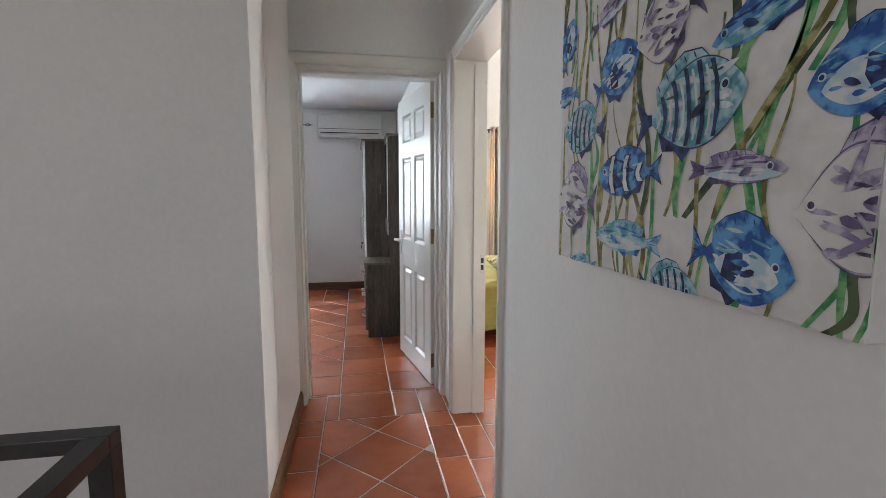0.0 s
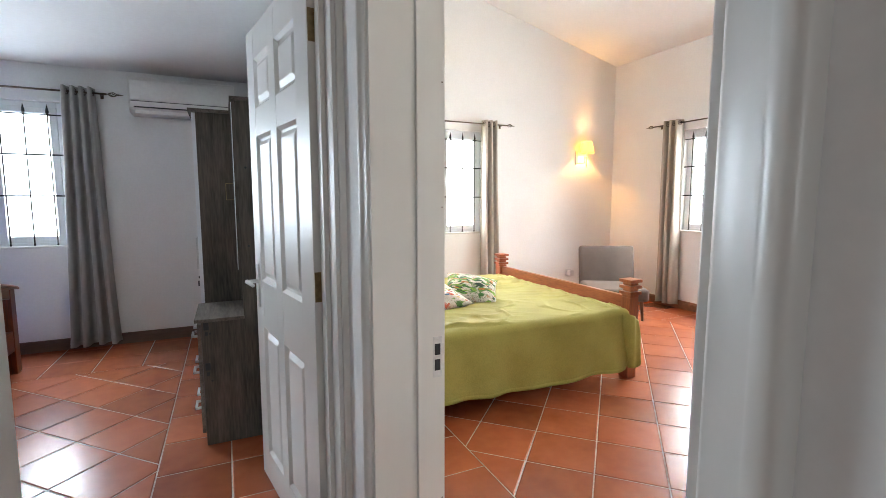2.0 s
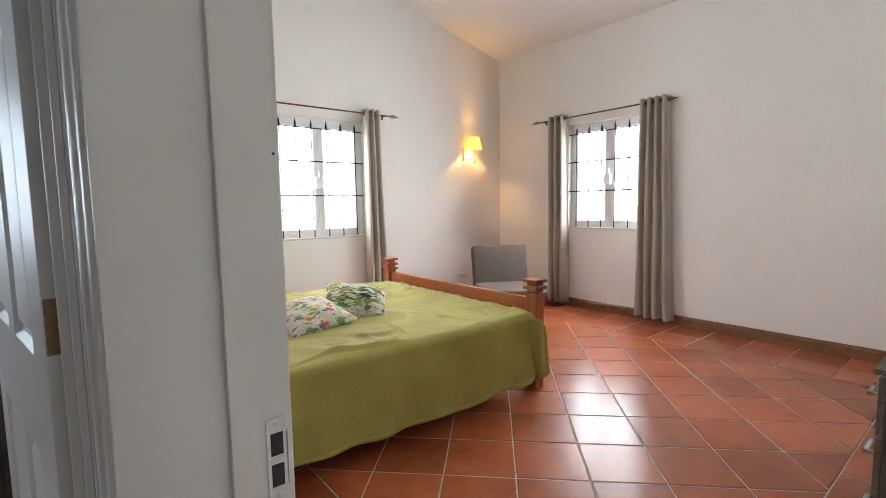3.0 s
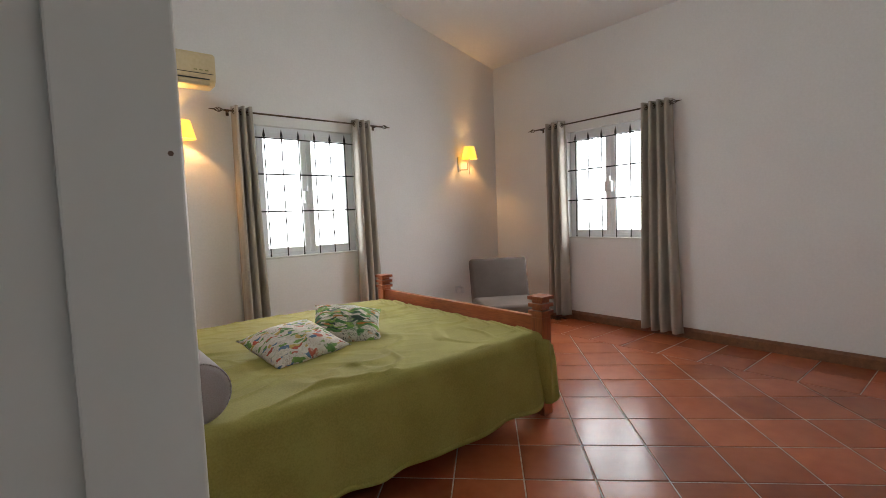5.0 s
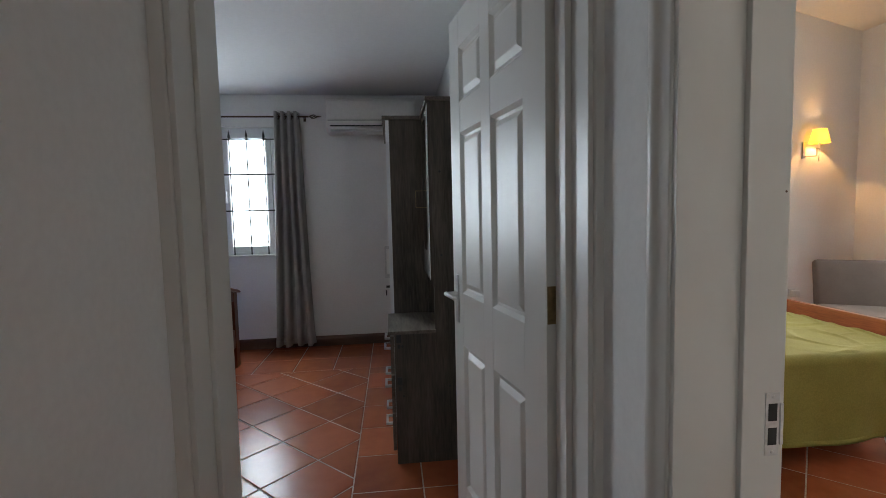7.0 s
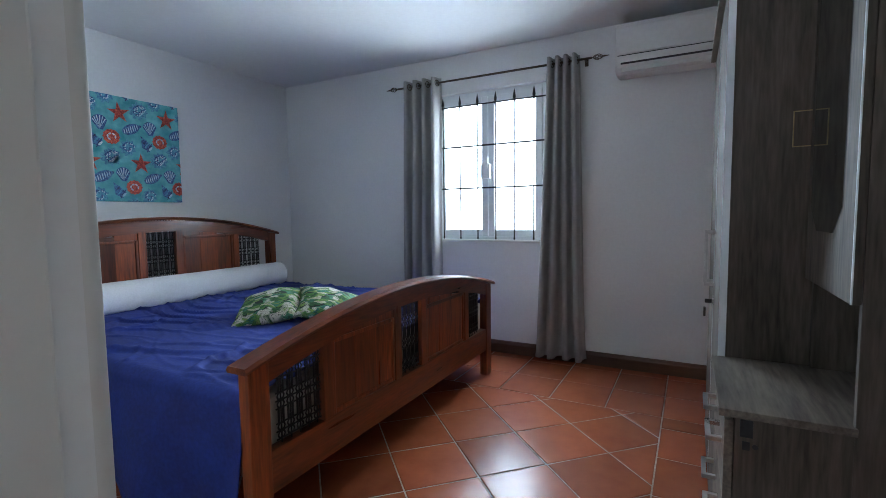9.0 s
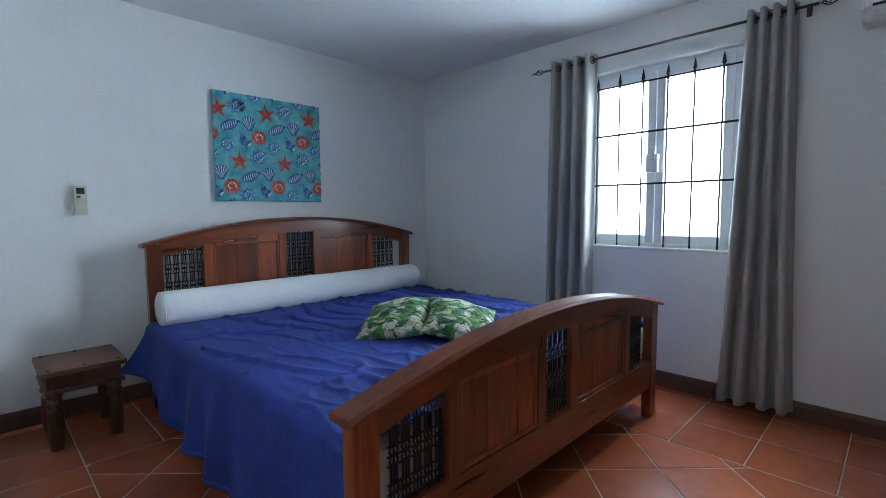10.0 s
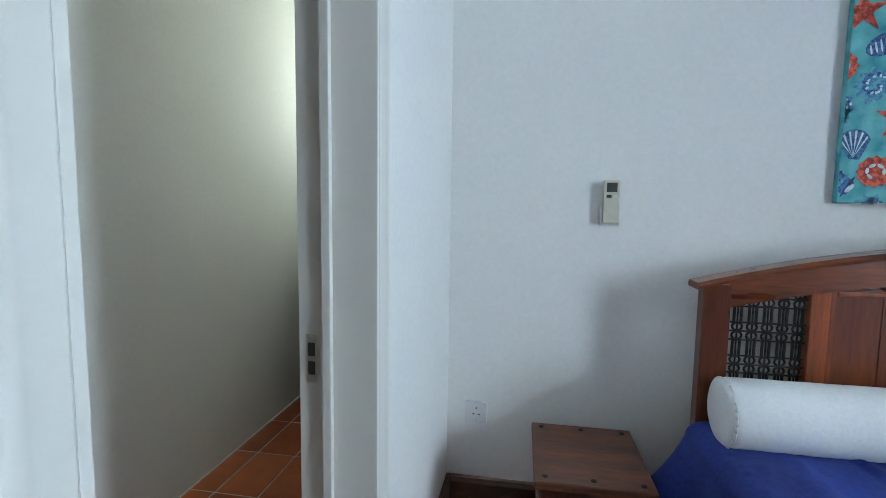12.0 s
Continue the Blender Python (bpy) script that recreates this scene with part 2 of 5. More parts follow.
P_WASH = paint("paint_wash_blue", (0.06, 0.20, 0.34), (0.13, 0.38, 0.48), 40)
MIRROR, _nt, _p = material("mirror_glass")
_p.inputs["Base Color"].default_value, _p.inputs["Metallic"].default_value, _p.inputs["Roughness"].default_value = (0.55, 0.60, 0.64, 1), 1, 0.03
GLASS, _nt, _p = material("window_glass")
_p.inputs["Roughness"].default_value, _p.inputs["IOR"].default_value, _p.inputs["Transmission Weight"].default_value = 0.0, 1.45, 1
SHADE, _nt, _p = material("lit_fabric_shade")
_p.inputs["Base Color"].default_value, _p.inputs["Roughness"].default_value = (0.8, 0.55, 0.2, 1), 0.9
_p.inputs["Emission Color"].default_value, _p.inputs["Emission Strength"].default_value = (1.0, 0.46, 0.04, 1), 3.6
BULB, _nt, _p = material("bulb_glow")
_p.inputs["Emission Color"].default_value, _p.inputs["Emission Strength"].default_value = (1.0, 0.75, 0.4, 1), 6


# ---- mesh helpers ----
def bx(*boxes, bev=0.0, seg=2):
    """Boxes (x0, x1, y0, y1, z0, z1), with rounded edges, in one bmesh."""
    bm = bmesh.new()
    for x0, x1, y0, y1, z0, z1 in boxes:
        v = [bm.verts.new((x, y, z)) for z in (z0, z1) for x, y in ((x0, y0), (x1, y0), (x1, y1), (x0, y1))]
        for f in ((0, 3, 2, 1), (4, 5, 6, 7), (0, 1, 5, 4), (1, 2, 6, 5), (2, 3, 7, 6), (3, 0, 4, 7)):
            bm.faces.new([v[k] for k in f])
    if bev:
        bmesh.ops.bevel(bm, geom=bm.edges[:], offset=bev, segments=seg, profile=0.6, affect="EDGES")
    return bm


def prism(pts, z0, z1, bm=None):
    """An upright prism on a plan of points, counter-clockwise."""
    bm = bm or bmesh.new()
    lo, hi = [bm.verts.new((x, y, z0)) for x, y in pts], [bm.verts.new((x, y, z1)) for x, y in pts]
    bm.faces.new(lo[::-1])
    bm.faces.new(hi)
    for k in range(len(pts)):
        j = (k + 1) % len(pts)
        bm.faces.new((lo[k], lo[j], hi[j], hi[k]))
    return bm


def rod(bm, p, q, r0, r1=None, seg=10):
    """A round bar from p to q."""
    r1 = r0 if r1 is None else r1
    p, q = Vector(p), Vector(q)
    turn = (q - p).to_track_quat("Z", "Y").to_matrix()
    ring = [turn @ Vector((math.cos(a), math.sin(a), 0)) for a in (2 * math.pi * k / seg for k in range(seg))]
    lo, hi = [bm.verts.new(p + v * r0) for v in ring], [bm.verts.new(q + v * r1) for v in ring]
    bm.faces.new(lo[::-1])
    bm.faces.new(hi)
    for k in range(seg):
        j = (k + 1) % seg
        bm.faces.new((lo[k], lo[j], hi[j], hi[k]))
    return bm


def lathe(profile, seg=16, at=(0, 0, 0), bm=None, axis="z"):
    """A turned body from rows of (radius, height)."""
    bm = bm or bmesh.new()
    rings = []
    for r, h in profile:
        row = []
        for k in range(seg):
            a = 2 * math.pi * k / seg
            u, v = r * math.cos(a), r * math.sin(a)
            co = {"z": (u, v, h), "y": (u, h, -v), "x": (h, u, v)}[axis]
            row.append(bm.verts.new(Vector(at) + Vector(co)))
        rings.append(row)
    for a, b in zip(rings, rings[1:]):
        for k in range(seg):
            j = (k + 1) % seg
            bm.faces.new((a[k], a[j], b[j], b[k]))
    bm.faces.new(rings[0][::-1])
    bm.faces.new(rings[-1])
    return bm


def grid(fn, nu, nv):
    """A sheet: fn(u, v), with u and v from 0 to 1, gives its points."""
    bm = bmesh.new()
    vs = [[bm.verts.new(fn(i / nu, j / nv)) for j in range(nv + 1)] for i in range(nu + 1)]
    for i in range(nu):
        for j in range(nv):
            bm.faces.new((vs[i][j], vs[i + 1][j], vs[i + 1][j + 1], vs[i][j + 1]))
    return bm


def part(name, bm, mat, parent=None, label="", smooth=False, kind=""):
    me = bpy.data.meshes.new(name)
    bmesh.ops.recalc_face_normals(bm, faces=bm.faces[:])
    bm.to_mesh(me)
    bm.free()
    me.materials.append(mat)
    if smooth:
        me.polygons.foreach_set("use_smooth", [True] * len(me.polygons))
    ob = new(name, me)
    ob.parent = parent
    return tagged(ob, label=label, kind=kind)


def thing(name, at=(0, 0, 0), turn=0, label="", category="", group="", kind=""):
    ob = new(name)
    ob.matrix_basis = pose(*at, 0, 0, turn)
    return tagged(ob, label, category, group, kind)


def solid(ob, d):
    m = ob.modifiers.new("thickness", "SOLIDIFY")
    m.thickness, m.offset = d, 0
    return ob


def structure(name, bm, mat, label, category=""):
    return tagged(part(name, bm, mat), label, category or "wall", "", "structure")


# ---- plan ----
XW, XE, YN = -3.77, 5.22, 6.47        # west wall of the blue bedroom, east wall of the green one, north wall
YC, YS = 2.77, 3.041                   # corridor side and room side of the wall with the blue bedroom's door
CEIL_B, CEIL_C = 2.465, 2.75
XL, XR, XG = -0.402, 0.52, 0.704        # corridor's side walls, green bedroom's west face
GS, GN = 1.61, 2.50                   # green bedroom's doorway
BL, BR = -0.375, 0.50                 # blue bedroom's doorway
HEAD = 2.082
WB, WG, WE = (-2.05, -1.05), (2.06, 3.09), (4.30, 5.33)
SILL, LINT = 0.915, 2.16


def south(x):
    """Room side of the blue bedroom's slightly skewed south wall."""
    return YS + 0.012 * (-0.34 - x)


# north wall, one piece with two window openings
def holed_wall(u0, u1, z1, holes, place):
    """Boxes of a wall along u, with openings (u0, u1, z0, z1)."""
    out, at = [], u0
    for a, b, lo, hi in holes:
        out += [(at, a, 0, z1), (a, b, 0, lo), (a, b, hi, z1)]
        at = b
    out.append((at, u1, 0, z1))
    return bx(*[place(*o) for o in out])


TOP = 4.6
structure("wall_north", holed_wall(XW - 0.2, XE + 0.2, TOP, [(*WB, SILL, LINT), (*WG, SILL, LINT)], lambda a, b, lo, hi: (a, b, YN, YN + 0.2, lo, hi)), PLASTER, "white plastered outer wall with two window openings")
structure("wall_east", holed_wall(1.36, YN, TOP, [(*WE, SILL + 0.03, LINT)], lambda a, b, lo, hi: (XE, XE + 0.2, a, b, lo, hi)), PLASTER, "white plastered outer wall with one window opening")
structure("wall_west", bx((XW - 0.2, XW, 3.0, YN, 0, CEIL_B + 0.1)), PLASTER, "white plastered bedroom wall behind the headboard")
bm = prism([(-5.4, 2.90), (-2.84, 2.90), (-2.84, south(-2.84)), (XW, south(XW)), (XW, 3.0), (XW - 0.2, 3.0), (-5.4, 3.0)], 0, CEIL_B + 0.1)
prism([(-2.84, 2.90), (-2.16, 2.90), (-2.16, south(-2.16)), (-2.84, south(-2.84))], HEAD, CEIL_B + 0.1, bm)
prism([(-2.16, 2.90), (XL - 0.16, 2.90), (XL - 0.16, YC), (BL, YC), (BL, YS), (-2.16, south(-2.16))], 0, CEIL_B + 0.1, bm)
prism([(BL, YC), (BR, YC), (BR, YS), (BL, YS)], HEAD, CEIL_C, bm)
prism([(BR, YC), (XR, YC), (XR, YS), (BR, YS)], 0, CEIL_C, bm)
structure("wall_south_bedroom", bm, PLASTER, "white plastered wall with two door openings")
structure("wall_partition", bx((XR, XG, GN, YN, 0, TOP), (XR, XG, GS, GN, HEAD, TOP), (XR, XG, -2.6, GS, 0, TOP)), PLASTER, "white plastered partition with a door opening")
structure("wall_corridor_left", bx((-5.4, XL, 1.70, 1.98, 0, CEIL_C), (XL - 0.16, XL, 1.98, YC, 0, CEIL_C), bev=0.006), PLASTER, "off-white plastered corridor wall with a plain corner")
structure("wall_landing", holed_wall(-3.2, XR, CEIL_C, [(-2.4, -0.8, 0.8, 2.4)], lambda a, b, lo, hi: (a, b, -2.6, -2.4, lo, hi)), PLASTER, "plain wall behind the landing")
structure("wall_landing_west", bx((-3.4, -3.2, -2.6, 1.70, 0, CEIL_C)), PLASTER, "plain wall beside the landing")
structure("wall_green_south", bx((XG, XE, 1.36, 1.56, 0, TOP)), PLASTER, "white plastered wall behind the dresser")
structure("wall_laundry_west", holed_wall(1.98, 2.90, CEIL_B + 0.1, [(2.04, 2.5, 1.80, 2.24)], lambda a, b, lo, hi: (-5.4, -5.2, a, b, lo, hi)), PLASTER, "laundry wall with a small window opening")
structure("ceiling_blue_bedroom", bx((XW, XR, YS - 0.01, YN, CEIL_B, CEIL_B + 0.09)), CEIL, "smooth white flat ceiling", "ceiling")
structure("ceiling_corridor", bx((-5.4, XR, -2.6, YC, CEIL_C, CEIL_C + 0.1)), CEIL, "smooth white flat ceiling", "ceiling")
structure("ceiling_laundry", bx((-5.2, XL - 0.16, 1.98, 2.90, 2.45, 2.5)), CEIL, "smooth white flat ceiling", "ceiling")
bm = bmesh.new()
za, zb = 3.17, 3.17 + 0.24 * (XE - XG)
v = [bm.verts.new(p) for p in ((XG - 0.1, 1.4, zb + 0.024), (XE + 0.1, 1.4, za - 0.024), (XE + 0.1, YN + 0.1, za - 0.024), (XG - 0.1, YN + 0.1, zb + 0.024))]
w = [bm.verts.new(q.co + Vector((0, 0, 0.1))) for q in v]
bm.faces.new(v[::-1]), bm.faces.new(w)
for k in range(4):
    bm.faces.new((v[k], v[(k + 1) % 4], w[(k + 1) % 4], w[k]))
structure("ceiling_green_bedroom", bm, CEIL, "sloping white ceiling", "ceiling")
structure("ground", bx((-60, 60, -60, 60, -3.2, -3.0)), surface("outside_ground", (0.12, 0.13, 0.07), (0.22, 0.2, 0.13), 0.95), "ground outside the house", "ground")


# skirting boards
def skirting(p, q, mat, label):
    """A board along the foot of a wall from p to q, rounded at its top edge; the room is on its left."""
    p, q = Vector((*p, 0)), Vector((*q, 0))
    d = (q - p).normalized()
    nrm = Vector((-d.y, d.x, 0))
    prof = ((0, 0), (0.018, 0), (0.018, 0.075), (0.014, 0.085), (0.012, 0.095), (0.004, 0.1), (0, 0.1))
    bm = bmesh.new()
    ends = [[bm.verts.new(e + nrm * a + Vector((0, 0, h))) for a, h in prof] for e in (p, q)]
    bm.faces.new(ends[0]), bm.faces.new(ends[1][::-1])
    for k in range(len(prof)):
        j = (k + 1) % len(prof)
        bm.faces.new((ends[0][k], ends[1][k], ends[1][j], ends[0][j]))
    return tagged(part("baseboard", bm, mat), label, "baseboard", "", "structure")


BLUE_SK, GREEN_SK = "dark-stained wooden baseboard along the bedroom wall", "brown-stained wooden baseboard along the bedroom wall"
skirting((XR, YN), (XW, YN), SKIRT_D, BLUE_SK)
skirting((XW, YN), (XW, south(XW)), SKIRT_D, BLUE_SK)
skirting((XW, south(XW)), (-2.93, south(-2.93)), SKIRT_D, BLUE_SK)
skirting((-2.07, south(-2.07)), (-0.42, YS), SKIRT_D, BLUE_SK)
skirting((XE, 1.56), (XE, YN), SKIRT, GREEN_SK)
skirting((XE, YN), (XG, YN), SKIRT, GREEN_SK)
skirting((XG, YN), (XG, 2.54), SKIRT, GREEN_SK)
skirting((XG, 1.56), (XE, 1.56), SKIRT, GREEN_SK)
skirting((XL, YC), (XL, 1.70), SKIRT, "brown-stained wooden baseboard in the corridor")
skirting((XR, -2.4), (XR, 1.54), SKIRT, "brown-stained wooden baseboard in the corridor")


# ---- door frames and door ----
def casing(name, u0, u1, top, place, parent, w=0.07, d=0.02):
    """A moulded surround of two uprights and a head round an opening."""
    prof = [(0.0, 0.0), (0.0, 0.45), (0.06, 0.55), (0.50, 0.60), (0.58, 0.78), (0.68, 0.95), (0.80, 1.0), (0.92, 0.92), (1.0, 0.65), (1.0, 0.0)]
    corners = [lambda o: (u0 - o, 0.0), lambda o: (u0 - o, top + o), lambda o: (u1 + o, top + o), lambda o: (u1 + o, 0.0)]
    for c0, c1 in zip(corners, corners[1:]):
        bm = bmesh.new()
        ends = []
        for c in (c0, c1):
            row = []
            for f, k in prof:
                u, z = c(w * f)
                q = place(u, u, d * k, d * k, z, z)
                row.append(bm.verts.new((q[0], q[2], q[4])))
            ends.append(row)
        for k in range(len(prof) - 1):
            bm.faces.new((ends[0][k], ends[0][k + 1], ends[1][k + 1], ends[1][k]))
        bmesh.ops.recalc_face_normals(bm, faces=bm.faces[:])
        part("casing", bm, TRIM, parent, smooth=True)


def strike(parent, m):
    """A steel strike plate with two dark holes, screws and a lip, on a jamb."""
    plate = part("strike_plate", bx((-0.013, 0.013, -0.055, 0.055, 0, 0.002), (0.013, 0.019, -0.036, 0.036, 0, 0.004), bev=0.0008), STEEL, parent, "steel strike plate")
    plate.matrix_basis = m
    part("latch_hole", bx((-0.008, 0.008, 0.006, 0.036, 0.002, 0.0026)), DARK, plate)
    part("latch_hole", bx((-0.008, 0.008, -0.036, -0.006, 0.002, 0.0026)), DARK, plate)
    for s in (-1, 1):
        part("screw", lathe([(0.003, 0.002), (0.003, 0.0032), (0.0015, 0.0036)], 8, (0, s * 0.048, 0)), STEEL, plate)


f1 = thing("door_frame_1", label="white-painted moulded door frame of the blue bedroom", category="door frame", kind="structure")
part("jamb", bx((BL, BL + 0.012, YC - 0.004, YS - 0.021, 0, HEAD), (BL + 0.012, BL + 0.024, 2.86, 2.93, 0, HEAD - 0.03), bev=0.002), TRIM, f1)
part("jamb", bx((BR - 0.012, BR, YC - 0.004, YS + 0.004, 0, HEAD), (BR - 0.028, BR - 0.012, 2.86, 2.93, 0, HEAD - 0.03), bev=0.002), TRIM, f1)
part("head_jamb", bx((BL, BR, YC - 0.004, YS + 0.004, HEAD - 0.014, HEAD), (BL, BR, 2.86, 2.90, HEAD - 0.03, HEAD - 0.014), bev=0.002), TRIM, f1)
casing("c", BL, BR, HEAD, lambda a, b, d0, d1, z0, z1: (a, b, YC - d1, YC - d0, z0, z1), f1, w=0.065, d=0.026)
casing("c", BL, BR, HEAD, lambda a, b, d0, d1, z0, z1: (a, b, YS + d0, YS + d1, z0, z1), f1, w=0.065, d=0.022)

f2 = thing("door_frame_2", label="white-painted moulded door frame of the green bedroom", category="door frame", kind="structure")
part("jamb", bx((XR - 0.004, XG + 0.004, GN - 0.012, GN, 0, HEAD), (XR + 0.112, XG + 0.004, GN - 0.024, GN - 0.012, 0, HEAD - 0.03), bev=0.002), TRIM, f2)
part("jamb", bx((XR - 0.004, XG + 0.004, GS, GS + 0.012, 0, HEAD), bev=0.002), TRIM, f2)
part("head_jamb", bx((XR - 0.004, XG + 0.004, GS + 0.012, GN - 0.012, HEAD - 0.014, HEAD), bev=0.002), TRIM, f2)
casing("c", GS, GN, HEAD, lambda a, b, d0, d1, z0, z1: (XR - d1, XR - d0, a, b, z0, z1), f2, w=0.06, d=0.018)
casing("c", GS, GN, HEAD, lambda a, b, d0, d1, z0, z1: (XG + d0, XG + d1, a, b, z0, z1), f2, w=0.06, d=0.018)
for y, z in ((GN - 0.0245, 1.62), (GN - 0.0245, 1.31), (GN - 0.0245, 0.52), (GN - 0.0245, 1.95)):
    part("paint_chip", lathe([(0.0022, 0.0), (0.0015, 0.001)], 6, (XG - 0.004, y, z), axis="y"), SKIRT_D, f2, "small chip in the paint")
strike(f2, Matrix.Translation((XG - 0.018, GN - 0.024, 0.918)) @ Matrix(((1, 0, 0, 0), (0, 0, -1, 0), (0, 1, 0, 0), (0, 0, 0, 1))))

f3 = thing("door_frame_3", label="white-painted moulded door frame of the laundry", category="door frame", kind="structure")
ya, yb = south(-2.84), south(-2.16)
part("jamb", bx((-2.84, -2.828, 2.895, ya + 0.004, 0, HEAD), (-2.828, -2.812, 2.955, 2.975, 0, HEAD - 0.02), bev=0.002), TRIM, f3)
part("jamb", bx((-2.172, -2.16, 2.895, yb + 0.004, 0, HEAD), (-2.188, -2.172, 2.955, 2.975, 0, HEAD - 0.02), bev=0.002), TRIM, f3)
part("head_jamb", bx((-2.828, -2.172, 2.895, yb + 0.002, HEAD - 0.014, HEAD), bev=0.002), TRIM, f3)
casing("c", -2.84, -2.16, HEAD, lambda a, b, d0, d1, z0, z1: (a, b, south((a + b) / 2) + d0 - 0.004, south((a + b) / 2) + d1, z0, z1), f3, w=0.06, d=0.016)
strike(f3, Matrix.Translation((-2.828, 2.925, 0.90)) @ Matrix(((0, 0, 1, 0), (1, 0, 0, 0), (0, 1, 0, 0), (0, 0, 0, 1))))

# six-panel door, open into the blue bedroom
door = thing("door_1", (BR - 0.011, 2.943, 0.008), 100, "white-painted six-panel door standing open into the bedroom", "door", kind="structure")
DW, DH, DT = 0.80, 2.05, 0.04
PANEL_X, PANEL_Z = ((0.13, 0.37), (0.455, 0.685)), ((0.145, 0.745), (0.96, 1.595), (1.715, 1.92))
bs = [(a, b, 0, DT, 0, DH) for a, b in ((0, PANEL_X[0][0]), (PANEL_X[0][1], PANEL_X[1][0]), (PANEL_X[1][1], DW))]
bs += [(a, b, 0.0005, DT - 0.0005, z0, z1) for a, b in PANEL_X for z0, z1 in ((0, 0.145), (0.745, 0.96), (1.595, 1.715), (1.92, DH))]
part("door_leaf", bx(*bs, bev=0.002), TRIM, door)
for a, b in PANEL_X:
    for z0, z1 in PANEL_Z:
        bm = bmesh.new()
        for side in (0, 1):
            y = lambda d: d if side == 0 else DT - d
            rings = [(0.0, 0.001), (0.012, 0.013), (0.022, 0.015), (0.040, 0.005), (0.044, 0.004)]
            rows = [[bm.verts.new((x, y(d), z)) for x, z in ((a + i, z0 + i), (b - i, z0 + i), (b - i, z1 - i), (a + i, z1 - i))] for i, d in rings]
            for r, s in zip(rows, rows[1:]):
                for k in range(4):
                    bm.faces.new((r[k], r[(k + 1) % 4], s[(k + 1) % 4], s[k]))
            bm.faces.new(rows[-1])
        part("panel", bm, TRIM, door)
for z in (0.17, 1.034, 1.864):
    part("hinge", bx((-0.003, 0.0, 0.004, 0.038, z - 0.05, z + 0.05), (-0.012, -0.002, -0.008, 0.003, z - 0.05, z + 0.05), bev=0.001), BRASS, door, "dull brass hinge")
for s, y in ((1, DT), (-1, 0)):
    h = part("door_handle", rod(bx((DW - 0.075, DW - 0.04, min(y, y + s * 0.006), max(y, y + s * 0.006), 0.83, 1.03), bev=0.002), (DW - 0.057, y, 0.95), (DW - 0.057, y + s * 0.05, 0.95), 0.009), STEEL, door, "satin steel lever handle")
    part("lever", rod(bmesh.new(), (DW - 0.05, y + s * 0.05, 0.95), (DW - 0.17, y + s * 0.052, 0.95), 0.010, 0.008), STEEL, h, smooth=True)


# ---- windows, grilles and curtains: local x along the wall, y towards the outside, z up ----
def window(name, m, w, z0, z1, label):
    ob = thing(name, label=label, category="window", kind="structure")
    ob.matrix_basis = m
    d0, d1, fw = 0.06, 0.11, 0.045
    part("window_frame", bx((0, fw, d0, d1, z0, z1), (w - fw, w, d0, d1, z0, z1), (fw, w - fw, d0, d1, z0, z0 + fw), (fw, w - fw, d0, d1, z1 - fw, z1), bev=0.004), ALU, ob)
    mid = w / 2
    for a, b in ((fw, mid - 0.002), (mid + 0.002, w - fw)):
        lo, hi, s = z0 + fw, z1 - fw, 0.055
        sash = part("sash", bx((a, a + s, d0 - 0.012, d1 - 0.015, lo, hi), (b - s, b, d0 - 0.012, d1 - 0.015, lo, hi), (a + s, b - s, d0 - 0.012, d1 - 0.015, lo, lo + s), (a + s, b - s, d0 - 0.012, d1 - 0.015, hi - s, hi), bev=0.006), ALU, ob)
        pane = part("pane", bx((a + s, b - s, d0 + 0.02, d0 + 0.026, lo + s, hi - s)), GLASS, sash)
        pane.visible_shadow = False
    part("window_handle", bx((mid - 0.05, mid + 0.03, d0 - 0.055, d0 - 0.012, (z0 + z1) / 2 - 0.10, (z0 + z1) / 2 + 0.02), (mid - 0.015, mid + 0.015, d0 - 0.06, d0 - 0.03, (z0 + z1) / 2 - 0.02, (z0 + z1) / 2 + 0.07), bev=0.008), ALU, ob, "white plastic window latch")
    part("window_sill", bx((0, w, -0.012, d0 - 0.003, z0, z0 + 0.018), bev=0.005), TRIM, ob)
    return ob


def grille(m, w, z0, z1):
    """Burglar bars on the inside, with spear tips."""
    ob = thing("window_grille", label="black wrought-iron window bars with spear tips", category="window bars", group="window bars")
    ob.matrix_basis = m
    n, y = 6, 0.015
    for k in range(n):
        x = w * (0.10 + 0.80 * k / (n - 1))
        bm = rod(bmesh.new(), (x, y, z0 + 0.03), (x, y, z1 - 0.10), 0.0058, seg=6)
        lathe([(0.004, -0.10), (0.013, -0.085), (0.006, -0.075), (0.014, -0.062), (0.008, -0.03), (0.001, 0.005)], 6, (x, y, z1 - 0.03), bm)
        rod(bm, (x - 0.022, y, z1 - 0.108), (x + 0.022, y, z1 - 0.108), 0.004, seg=6)
        lathe([(0.004, 0), (0.009, 0.01), (0.004, 0.025)], 6, (x, y, z0 + 0.02), bm)
        part("bar", bm, IRON, ob)
    for z in (z0 + (z1 - z0) * 0.36, z0 + (z1 - z0) * 0.64):
        part("cross_bar", bx((0.0, w, y - 0.004, y + 0.004, z - 0.0065, z + 0.0065)), IRON, ob)
    part("top_bar", bx((0.0, w, y - 0.004, y + 0.004, z1 - 0.118, z1 - 0.108)), IRON, ob)
    return ob


